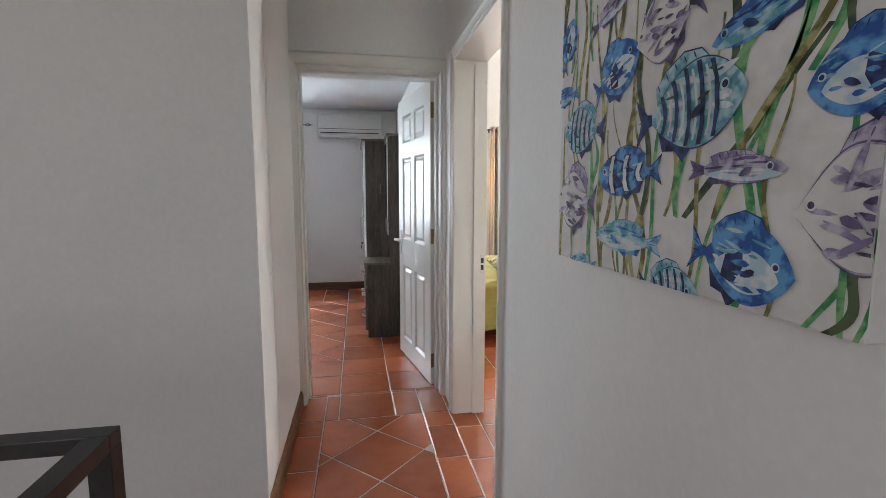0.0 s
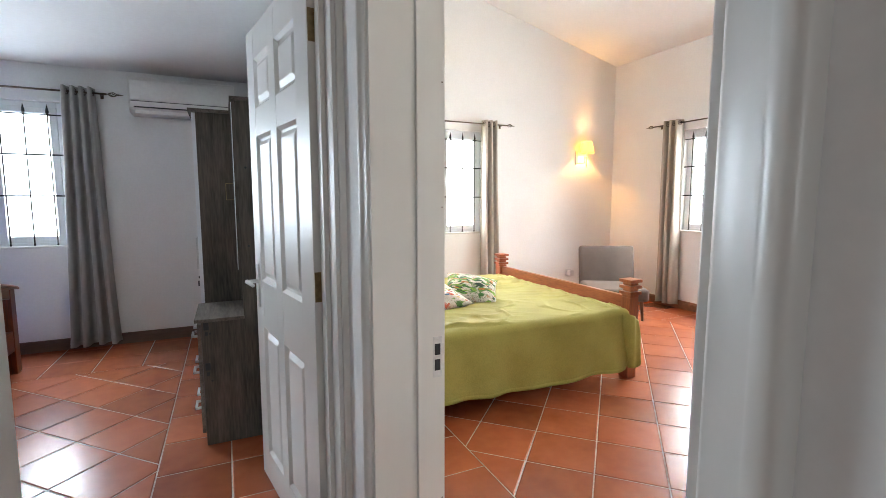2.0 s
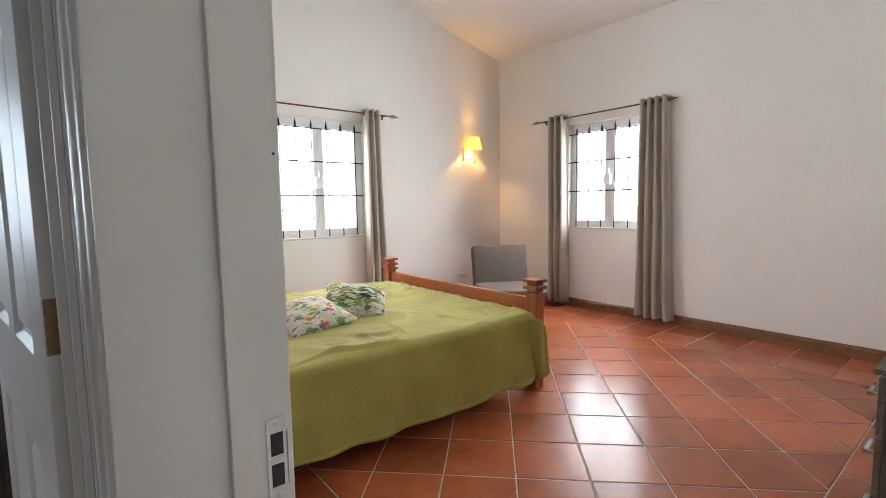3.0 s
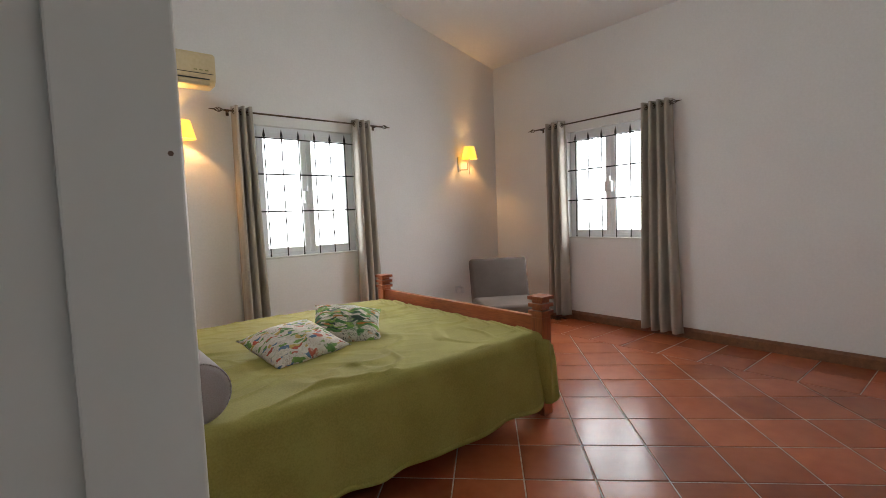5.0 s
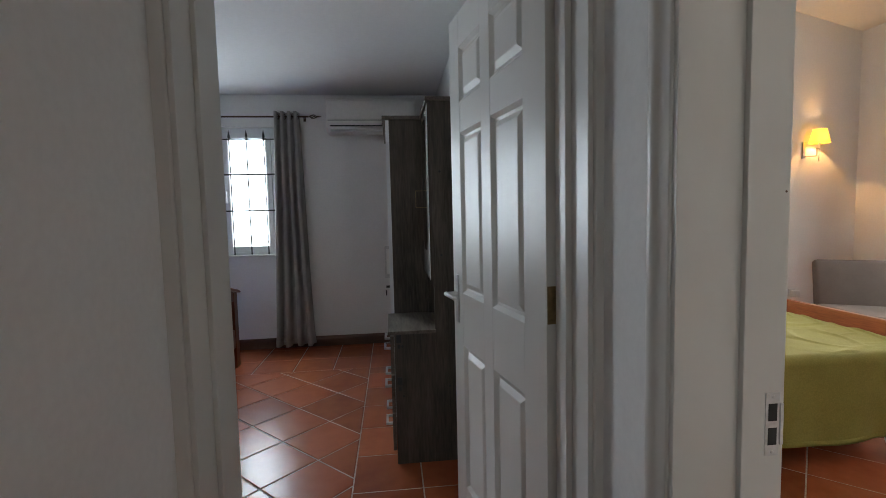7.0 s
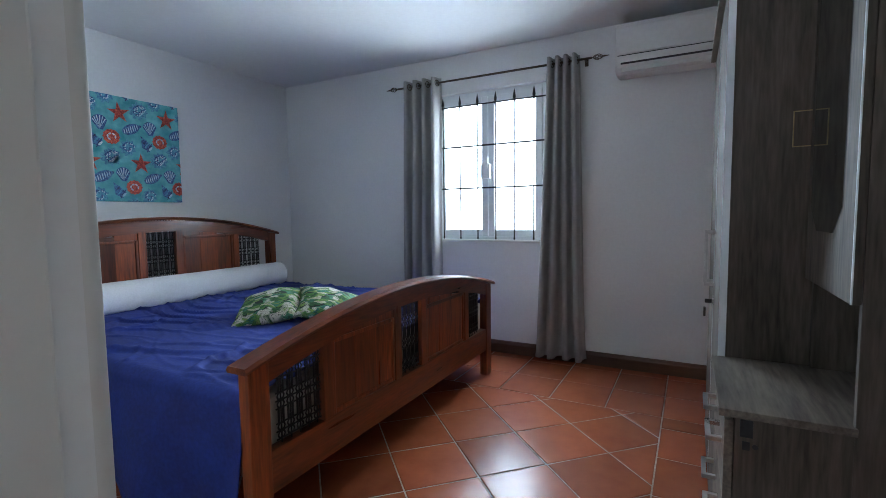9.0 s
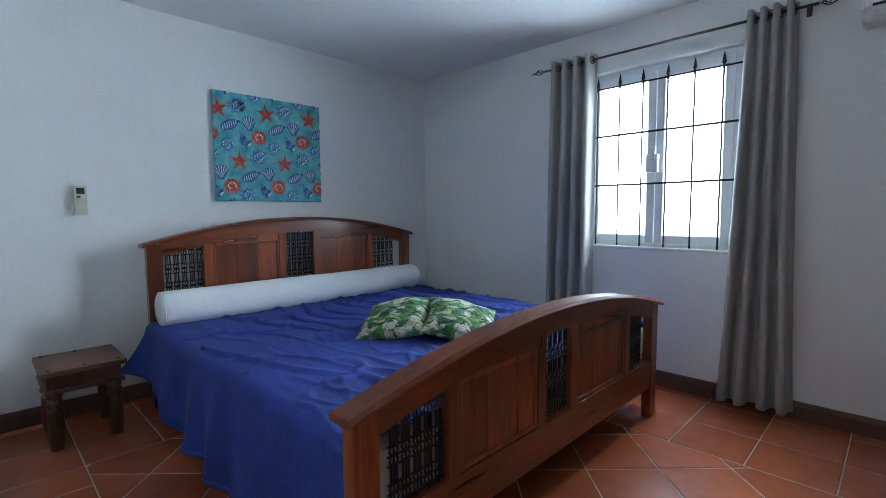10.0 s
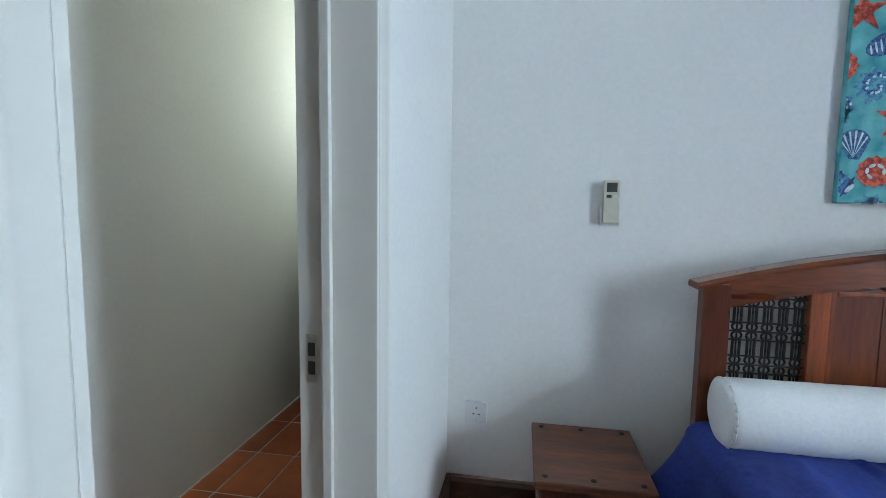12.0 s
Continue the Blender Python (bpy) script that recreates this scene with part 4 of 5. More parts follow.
W2, H2 = 0.82, 0.76
pic = canvas("seashell_painting", MW @ pose(4.455, -0.03, 1.27), W2, H2, 0.028, TURQ, "unframed turquoise canvas of red starfish, shells and corals")
rnd = random.Random(5)


def star(cx, cz, r, a0):
    return [(cx + (r if k % 2 == 0 else r * 0.36) * math.cos(a0 + k * math.pi / 5), cz + (r if k % 2 == 0 else r * 0.36) * math.sin(a0 + k * math.pi / 5)) for k in range(10)]


def spots(cx, cz, r, n, size, mat):
    return [(ellipse(cx + r * (0.35 + 0.6 * ((i * 0.618) % 1)) * math.cos(2.4 * i), cz + r * (0.35 + 0.6 * ((i * 0.618) % 1)) * math.sin(2.4 * i), size, size * 0.7, i, 7), mat) for i in range(n)]


for r in range(-1, 4):
    for c in range(-3, 4):
        sx, sz = 0.375 + 0.345 * c + 0.137 * r, H2 - 0.118 - 0.357 * r
        a0 = 0.35 + rnd.uniform(-0.08, 0.08)
        for k, (dx, dz, rad) in enumerate(((0.135, 0.03, 0.062), (0.05, -0.245, 0.058), (-0.058, -0.315, 0.056))):
            motif("painted_coral", [(ellipse(sx + dx, sz + dz, rad, rad * 0.9, k, 26, 0.2, 9), P_WASH)] + spots(sx + dx, sz + dz, rad * 0.8, 16, 0.009, P_SEA) + spots(sx + dx + 0.006, sz + dz - 0.004, rad * 0.75, 12, 0.006, P_PALE), W2, H2, pic, 0.0006)
        motif("painted_starfish", [(star(sx, sz, 0.08, a0), P_CORAL), (star(sx + 0.003, sz - 0.004, 0.058, a0 + 0.05), P_RED)] + spots(sx, sz, 0.03, 5, 0.004, P_CORAL), W2, H2, pic, 0.001)
        px, pz = sx + 0.077, sz - 0.107
        motif("painted_shell", [(ellipse(px, pz, 0.066, 0.036, 0.45, 20), P_SEA), (ellipse(px + 0.05, pz + 0.022, 0.03, 0.013, 0.45, 10), P_SEA)] + [(ellipse(px + i * 0.015, pz + i * 0.007, 0.0035, 0.026 - 0.003 * abs(i), 0.2, 8), P_PALE) for i in (-3, -2, -1, 0, 1, 2, 3)], W2, H2, pic, 0.001)
        px, pz = sx - 0.13, sz - 0.085
        fan = [(px + 0.052 * math.cos(t), pz + 0.052 * math.sin(t)) for t in (0.3 + 2.7 * i / 12 for i in range(13))] + [(px - 0.012, pz - 0.05), (px + 0.02, pz - 0.052)]
        motif("painted_shell", [(fan, P_SEA)] + [([(px, pz - 0.045), (px + 0.047 * math.cos(t), pz + 0.047 * math.sin(t)), (px + 0.047 * math.cos(t + 0.16), pz + 0.047 * math.sin(t + 0.16))], P_PALE) for t in (0.5, 0.95, 1.4, 1.85, 2.3, 2.7)], W2, H2, pic, 0.001)
        px, pz = sx - 0.058, sz - 0.178
        motif("painted_urchin", [(ellipse(px, pz, 0.056, 0.052, 0, 28, 0.08, 12), P_CORAL)] + spots(px, pz, 0.046, 12, 0.008, P_RED) + [(ellipse(px + 0.026 * math.cos(i), pz + 0.022 * math.sin(i), 0.006, 0.012, i, 7), P_PALE) for i in range(5)], W2, H2, pic, 0.001)
        px, pz = sx - 0.172, sz - 0.205
        motif("painted_shell", [([(px - 0.03, pz + 0.06), (px + 0.055, pz - 0.01), (px + 0.03, pz - 0.055), (px - 0.02, pz - 0.03)], P_SEA)] + [(ellipse(px - 0.018 + 0.017 * i, pz + 0.035 - 0.02 * i, 0.012 + 0.010 * i, 0.006, 0.75 + 0.1 * i, 9), P_NAVY if i % 2 else P_WASH) for i in range(4)] + [(ellipse(px + 0.04, pz - 0.03, 0.02, 0.008, 0.8, 9), P_PALE)], W2, H2, pic, 0.001)


# ---- beds ----
def arch(y0, y1, z_end, z_mid, y):
    t = (y - y0) / (y1 - y0) * 2 - 1
    return z_mid - (z_mid - z_end) * (abs(t) ** 2.0)


def carved_board(parent, name, x, y0, y1, z_end, z_mid, rail0, rail1, grilles, thick, leg0):
    """An arched board with posts, rails, three iron grilles and wooden panels between them."""
    h = thick / 2
    board = part(name, bx((x - h, x + h, y0, y0 + 0.085, leg0, arch(y0, y1, z_end, z_mid, y0 + 0.04)), bev=0.004), TEAK_Z, parent)
    part("post", bx((x - h, x + h, y1 - 0.085, y1, leg0, arch(y0, y1, z_end, z_mid, y1 - 0.04)), bev=0.004), TEAK_Z, board)
    part("lower_rail", bx((x - h * 0.85, x + h * 0.85, y0 + 0.085, y1 - 0.085, rail0, rail1), bev=0.004), TEAK_Y, board)
    n = 30
    bm = bmesh.new()
    rows = []
    for k in range(n + 1):
        y = y0 + 0.08 + (y1 - y0 - 0.16) * k / n
        z = arch(y0, y1, z_end, z_mid, y)
        rows.append([bm.verts.new(p) for p in ((x - h * 0.85, y, z - 0.085), (x + h * 0.85, y, z - 0.085), (x + h * 0.85, y, z), (x - h * 0.85, y, z))])
    for a, b in zip(rows, rows[1:]):
        for k in range(4):
            bm.faces.new((a[k], a[(k + 1) % 4], b[(k + 1) % 4], b[k]))
    bm.faces.new(rows[0]), bm.faces.new(rows[-1])
    part("top_rail", bm, TEAK_Y, board)
    bm, rows = bmesh.new(), []
    for k in range(n + 1):
        y = y0 - 0.025 + (y1 - y0 + 0.05) * k / n
        z = arch(y0, y1, z_end, z_mid, y)
        rows.append([bm.verts.new(p) for p in ((x - h - 0.02, y, z + 0.002), (x - h - 0.024, y, z + 0.012), (x - h - 0.015, y, z + 0.024), (x + h + 0.015, y, z + 0.024), (x + h + 0.024, y, z + 0.012), (x + h + 0.02, y, z + 0.002))])
    for a, b in zip(rows, rows[1:]):
        for k in range(6):
            bm.faces.new((a[k], a[(k + 1) % 6], b[(k + 1) % 6], b[k]))
    bm.faces.new(rows[0]), bm.faces.new(rows[-1])
    part("cap_rail", bm, TEAK_Y, board)
    edges = [y0 + 0.085] + [e for g in grilles for e in g] + [y1 - 0.085]
    for a, b in grilles:                                     # iron lattice
        bm = bmesh.new()
        zt = min(arch(y0, y1, z_end, z_mid, a), arch(y0, y1, z_end, z_mid, b)) - 0.06
        m = 5
        pitch = (b - a) / m
        bands = [rail1 + 0.012 + 0.112 * i for i in range(12) if rail1 + 0.112 * i < zt - 0.03]
        for k in range(m):
            y = a + pitch * (k + 0.5)
            for z in bands:
                for zz in (z + 0.018, z + 0.048):            # a double row of rings, then a pair of bars
                    ring = [(x, y + 0.016 * math.cos(t), zz + 0.014 * math.sin(t)) for t in (2 * math.pi * i / 8 for i in range(9))]
                    for p, q in zip(ring, ring[1:]):
                        rod(bm, p, q, 0.0038, seg=4)
                for dy in (-0.0105, 0.0105):
                    rod(bm, (x, y + dy, z + 0.058), (x, y + dy, z + 0.118), 0.0045, seg=6)
            rod(bm, (x, y, rail1), (x, y, zt + 0.03), 0.003, seg=5)
        for z in bands:
            for zz in (z + 0.004, z + 0.033, z + 0.062):
                rod(bm, (x, a, zz), (x, b, zz), 0.003, seg=6)
        part("iron_grille", bm, IRON, board, "black wrought-iron lattice")
    for (_, a), (b, _) in zip(grilles, grilles[1:]):          # solid panels
        ws = 0.055
        for s0, s1 in ((a, a + ws), (b - ws, b)):
            zt = min(arch(y0, y1, z_end, z_mid, s0), arch(y0, y1, z_end, z_mid, s1)) - 0.07
            part("stile", bx((x - h * 0.85, x + h * 0.85, s0, s1, rail1, zt), bev=0.003), TEAK_Z, board)
        k = 3
        for i in range(k):
            p, q = a + ws + (b - a - 2 * ws) * i / k, a + ws + (b - a - 2 * ws) * (i + 1) / k
            zt = min(arch(y0, y1, z_end, z_mid, p), arch(y0, y1, z_end, z_mid, q)) - 0.075
            part("panel", bx((x - h * 0.35 - 0.002 * (i % 2), x + h * 0.35 + 0.002 * (i % 2), p, q, rail1, zt)), TEAK_Z, board)
        ya, yb = a + ws, b - ws                               # a moulded frame round the planks
        zt = min(arch(y0, y1, z_end, z_mid, ya), arch(y0, y1, z_end, z_mid, yb)) - 0.08
        for box in ((ya, ya + 0.02, rail1, zt), (yb - 0.02, yb, rail1, zt), (ya + 0.02, yb - 0.02, zt - 0.02, zt), (ya + 0.02, yb - 0.02, rail1, rail1 + 0.02)):
            part("moulding", bx((x - h * 0.66, x + h * 0.66, *box), bev=0.006), TEAK_Z, board)
    return board


def sheet(parent, x0, x1, y0, y1, z, hem, fold, mat, seed, far_hem, name="bedspread", crease=1.0, flare=0.0):
    """A spread over a mattress, hanging on its two long sides in soft folds."""
    r = 0.05

    def at(u, v):
        x = x0 + (x1 - x0) * u
        h0 = hem(u)
        L0, L1 = z - r - h0, z - r - far_hem
        arc = math.pi * r / 2
        total = L0 + L1 + 2 * arc + (y1 - y0 - 2 * r)
        s = v * total
        wr = 0.006 * noise.noise((x * 3.0 + seed, s * 2.2, seed)) + 0.009 * max(0, noise.noise((x * 2.3 + s * 1.8, (s - x) * 1.1, seed + 3))) ** 1.0
        cr = 0.022 * max(0.0, 1 - abs(noise.noise((x * 1.3 + s * 1.1, s * 1.9 - x * 0.8, seed + 9))) * 11) * max(0, 0.35 + noise.noise((x * 1.5, s * 1.5, seed + 20)))
        cr += 0.016 * max(0.0, 1 - abs(noise.noise((x * 3.1 - s * 1.7, s * 2.9 + x * 1.2, seed + 5))) * 9) * max(0, 0.2 + noise.noise((x * 2.0 + 7, s * 2.0, seed + 31)))
        q = s * 1.0 + 0.12 * noise.noise((x * 2.1, s * 2.1, seed + 40))
        cr += 0.013 * max(0.0, 1 - abs(noise.noise((x * 0.8 + 1.2 * q, q * 6.0 - x * 1.6, seed + 50))) * 8) * max(0, 0.5 + 1.5 * noise.noise((x * 1.1, s * 1.4, seed + 60)))
        cr += 0.006 * max(0.0, 1 - abs(noise.noise((x * 2.0 - s * 1.5, s * 8.5 + x * 3.5, seed + 70))) * 6) * max(0, 0.4 + noise.noise((x * 2.1, s * 2.1, seed + 80)))
        cr *= crease
        if s < L0:
            d = (L0 - s) / max(L0, 0.01)
            f = fold * (0.028 * d * math.sin(x * 15 + 2.2 * math.sin(x * 4.1 + seed) + seed) + 0.03 * d * noise.noise((x * 5, seed, d))) + 0.05 * d + flare * d ** 1.4 * math.exp(-(u / 0.10) ** 2)
            return (x + 0.02 * d * math.sin(x * 9 + seed), y0 - f, h0 + s)
        if s < L0 + arc:
            a = (s - L0) / r
            return (x, y0 + r - r * math.cos(a), z - r + r * math.sin(a) + wr)
        if s < total - L1 - arc:
            return (x, y0 + r + s - L0 - arc, z + wr + cr)
        if s < total - L1:
            a = (s - (total - L1 - arc)) / r
            return (x, y1 - r + r * math.sin(a), z - r + r * math.cos(a) + wr)
        d = (s - (total - L1)) / max(L1, 0.01)
        return (x, y1 + 0.02 * d * math.sin(x * 13 + seed) + 0.05 * d, z - r - (s - (total - L1)))

    ob = part(name, grid(at, 240, 290), mat, parent, smooth=True)
    solid(ob, 0.004)
    edge = part("hem", grid(lambda u, v: Vector(at(u, v * 0.009)) + Vector((0, -0.003, 0)), 240, 2), mat, parent, smooth=True)
    solid(edge, 0.005)
    return ob


bed = thing("double_bed", label="carved sheesham double bed with iron grilles and arched boards", category="bed")
HBX, FBX = -3.545, -1.335
carved_board(bed, "headboard", HBX, 3.965, 6.03, 0.985, 1.128, 0.36, 0.46, ((4.06, 4.285), (4.85, 5.07), (5.63, 5.86)), 0.05, 0.0)
carved_board(bed, "footboard", FBX, 3.90, 5.98, 0.645, 0.78, 0.18, 0.335, ((4.03, 4.255), (4.815, 5.01), (5.61, 5.80)), 0.05, 0.0)
for y in (3.97, 5.93):
    part("side_rail", bx((HBX + 0.025, FBX - 0.025, y, y + 0.035, 0.22, 0.36), bev=0.004), TEAK_Y, bed)
part("bed_base", bx((HBX + 0.03, FBX - 0.03, 4.005, 5.93, 0.24, 0.30)), TEAK_Y, bed)
tagged(part("mattress", bx((HBX + 0.04, FBX - 0.04, 3.97, 5.98, 0.301, 0.505), bev=0.03, seg=3), MATT), "thick white mattress on the carved bed", "mattress")
sp = thing("bedspread", label="rumpled royal-blue cotton bedspread over the mattress", category="bedspread")
sheet(sp, HBX + 0.03, FBX - 0.045, 3.935, 6.01, 0.532, lambda u: 0.27 - 0.24 * min(1, u * 1.6) + 0.02 * math.sin(u * 14), 1.0, SHEET_B, 4.0, 0.12, "cloth", 1.5, 0.085)


def bolster(at, length, r, mat, label, axis="y"):
    ob = thing("bolster", at, 0, label, "bolster")
    prof = [(r * 0.80, 0), (r * 0.95, 0.008), (r, 0.03)]
    n = 26
    prof += [(r * (1 + 0.02 * noise.noise((k * 0.7, 1.3, at[0]))), 0.03 + (length - 0.06) * k / n) for k in range(1, n)]
    prof += [(r, length - 0.03), (r * 0.95, length - 0.008), (r * 0.80, length)]
    part("cover", lathe(prof, 32, axis=axis), mat, ob, smooth=True)
    for y in (0.012, length - 0.012):
        bm = bmesh.new()
        for k in range(32):
            a, b = 2 * math.pi * k / 32, 2 * math.pi * (k + 1) / 32
            rod(bm, (r * 0.97 * math.cos(a), y, r * 0.97 * math.sin(a)), (r * 0.97 * math.cos(b), y, r * 0.97 * math.sin(b)), 0.004, seg=5)
        part("piping", bm, mat, ob, smooth=True)
    return ob


bolster((HBX + 0.155, 3.98, 0.624), 1.98, 0.105, WHITEC, "long white cotton bolster across the head of the bed")


def cushion(m, w, h, t, mat, label, seed):
    """A square scatter cushion with pinched corners and creases."""
    ob = thing("cushion", label=label, category="cushion", group="scatter cushions")
    ob.matrix_basis = m
    bm = bmesh.new()
    n = 22
    for sgn in (1, -1):
        vs = []
        for i in range(n + 1):
            row = []
            for j in range(n + 1):
                u, v = i / n * 2 - 1, j / n * 2 - 1
                puff = (max(0, 1 - u * u) ** 0.55) * (max(0, 1 - v * v) ** 0.55)
                pin = 1 - 0.07 * (1 - u * u) * 0 + 0.0
                x = w / 2 * u * (1 - 0.09 * (1 - v * v) * abs(u) ** 3) * pin
                y = h / 2 * v * (1 - 0.09 * (1 - u * u) * abs(v) ** 3)
                z = sgn * t / 2 * puff * (1 + 0.35 * noise.noise((u * 1.7 + seed, v * 1.7, sgn)))
                row.append(bm.verts.new((x, y, z)))
            vs.append(row)
        for i in range(n):
            for j in range(n):
                bm.faces.new((vs[i][j], vs[i + 1][j], vs[i + 1][j + 1], vs[i][j + 1]))
    bmesh.ops.remove_doubles(bm, verts=bm.verts[:], dist=0.0005)
    part("cover", bm, mat, ob, smooth=True)
    return ob


LP = "leaf-printed green cushion lying on the blue bedspread"
cushion(pose(-2.27, 4.84, 0.605, 15, -8, 36), 0.38, 0.42, 0.15, LEAFP, LP, 1.0)
cushion(pose(-1.985, 5.045, 0.605, 14, 12, 42), 0.39, 0.42, 0.15, LEAFP, LP, 5.0)

bed2 = thing("double_bed", label="red-stained pine bed with notched square posts", category="bed")


def notched_post(x, y, z, parent):
    bs = [(x - 0.042, x + 0.042, y - 0.042, y + 0.042, 0, z - 0.135)]
    for k, (e, zz, hh) in enumerate(((0.0, 0.135, 0.02), (0.014, 0.112, 0.022), (-0.004, 0.088, 0.018), (0.014, 0.068, 0.022), (-0.004, 0.044, 0.018), (0.016, 0.022, 0.022))):
        bs.append((x - 0.042 - e, x + 0.042 + e, y - 0.042 - e, y + 0.042 + e, z - zz, z - zz + hh))
    return part("post", bx(*bs, bev=0.003), PINE_Z, parent)


FX, HX, BY0, BY1 = 2.90, 0.80, 3.90, 5.70
notched_post(FX, BY0, 0.745, bed2), notched_post(FX, BY1, 0.745, bed2)
notched_post(HX, BY0, 1.08, bed2), notched_post(HX, BY1, 1.08, bed2)
part("foot_rail", bx((FX - 0.02, FX + 0.02, BY0 + 0.04, BY1 - 0.04, 0.50, 0.615), bev=0.006), PINE_Y, bed2)
part("foot_rail", bx((FX - 0.02, FX + 0.02, BY0 + 0.04, BY1 - 0.04, 0.20, 0.34), bev=0.006), PINE_Y, bed2)
part("head_rail", bx((HX - 0.02, HX + 0.02, BY0 + 0.04, BY1 - 0.04, 0.80, 0.93), bev=0.006), PINE_Y, bed2)
part("head_rail", bx((HX - 0.02, HX + 0.02, BY0 + 0.04, BY1 - 0.04, 0.35, 0.62), bev=0.006), PINE_Y, bed2)
for y in (BY0 + 0.02, BY1 - 0.05):
    part("side_rail", bx((HX + 0.03, FX - 0.03, y, y + 0.03, 0.20, 0.34), bev=0.004), PINE_Y, bed2)
part("bed_base", bx((HX + 0.03, FX - 0.03, BY0 + 0.05, BY1 - 0.05, 0.25, 0.30)), PINE_Y, bed2)
tagged(part("mattress", bx((HX + 0.05, FX - 0.05, BY0 - 0.01, BY1 + 0.0, 0.301, 0.50), bev=0.03, seg=3), MATT), "thick mattress on the pine bed", "mattress")
sp = thing("bedspread", label="olive-green cotton bedspread hanging over the bed's side", category="bedspread")
sheet(sp, HX + 0.045, FX - 0.048, BY0 - 0.05, BY1 + 0.04, 0.525, lambda u: 0.095 + 0.012 * math.sin(u * 5 + 1) + 0.02 * u + 0.22 * max(0, (u - 0.955) / 0.045) ** 1.5, 0.6, SHEET_G, 7.0, 0.2, "cloth", 0.85)
flap = grid(lambda u, v: (FX - 0.14 + (0.17 - 0.05 * v) * u + 0.05 * v, BY0 - 0.06 - (0.02 + 0.05 * math.sin(math.pi * u)) * (0.3 + 0.7 * v) + 0.012 * math.sin(9 * u + 4 * v), 0.51 - 0.07 * u * u - (0.40 - 0.17 * u ** 3) * v), 18, 20)
c = part("corner_flap", flap, SHEET_G, sp, smooth=True)
solid(c, 0.004)
bolster((HX + 0.18, 3.92, 0.64), 1.74, 0.115, GREYC, "grey piped bolster at the head of the bed")
cushion(pose(1.60, 4.58, 0.585, 14, -4, 12), 0.46, 0.42, 0.15, FLORAL, "cream floral-printed cushion lying on the olive bedspread", 2.0)
cushion(pose(2.00, 4.72, 0.60, 20, 8, -28), 0.44, 0.42, 0.15, JUNGLE, "green jungle-printed cushion lying on the olive bedspread", 8.0)

# ---- other furniture ----
stool = thing("bedside_stool", (-3.46, 3.61, 0), 0, "small dark studded wooden stool beside the bed", "stool")
part("seat", bx((-0.20, 0.20, -0.18, 0.18, 0.385, 0.412), bev=0.006), STOOLW, stool)
part("apron", bx((-0.17, 0.17, -0.155, 0.155, 0.315, 0.385), bev=0.004), STOOLZ, stool)
part("lower_board", bx((-0.185, 0.185, -0.168, 0.168, 0.292, 0.315), bev=0.006), STOOLW, stool)
for x in (-0.145, 0.145):
    for y in (-0.125, 0.125):
        part("leg", lathe([(0.034, 0.292), (0.034, 0.27), (0.026, 0.262), (0.036, 0.245), (0.036, 0.225), (0.027, 0.215), (0.034, 0.195), (0.036, 0.12), (0.034, 0.03), (0.028, 0.0)][::-1], 12, (x, y, 0)), STOOLZ, stool, smooth=False)
for x in (-0.165, 0.165):
    for y in (-0.145, 0, 0.145):
        part("stud", lathe([(0.010, 0.412), (0.008, 0.416), (0.002, 0.418)], 8, (x, y, 0)), IRON, stool)

chair = thing("lounge_chair", (4.29, 5.52, 0), -31, "low armless lounge chair in taupe cloth", "chair")
bm = bx((-0.32, 0.32, -0.05, 0.07, 0, 0.5), bev=0.035, seg=3)
for v in bm.verts:
    v.co = Matrix.Rotation(radians(-14), 3, "X") @ v.co + Vector((0, 0.10, 0.28))
part("backrest", bm, CHAIRC, chair, smooth=True)
bm = bx((-0.32, 0.32, -0.48, 0.12, 0.22, 0.36), bev=0.04, seg=3)
part("seat", bm, CHAIRC, chair, smooth=True)
for x in (-0.27, 0.27):
    for y in (-0.42, 0.10):
        part("leg", rod(bmesh.new(), (x, y, 0), (x * 0.95, y * 0.95, 0.23), 0.014, 0.022), STOOLZ, chair)


def pull(at, parent, w=0.012, size=(0.11, 0.035), mat=STEEL):
    """A square wire pull on a front that faces -x; size: along y and out from the front."""
    x, y, z = at
    L, d = size
    return part("pull_handle", bx((x - d, x, y - L / 2, y - L / 2 + w, z - w / 2, z + w / 2), (x - d, x, y + L / 2 - w, y + L / 2, z - w / 2, z + w / 2), (x - d, x - d + w, y - L / 2, y + L / 2, z - w / 2, z + w / 2), bev=0.001), mat, parent, "steel square pull")


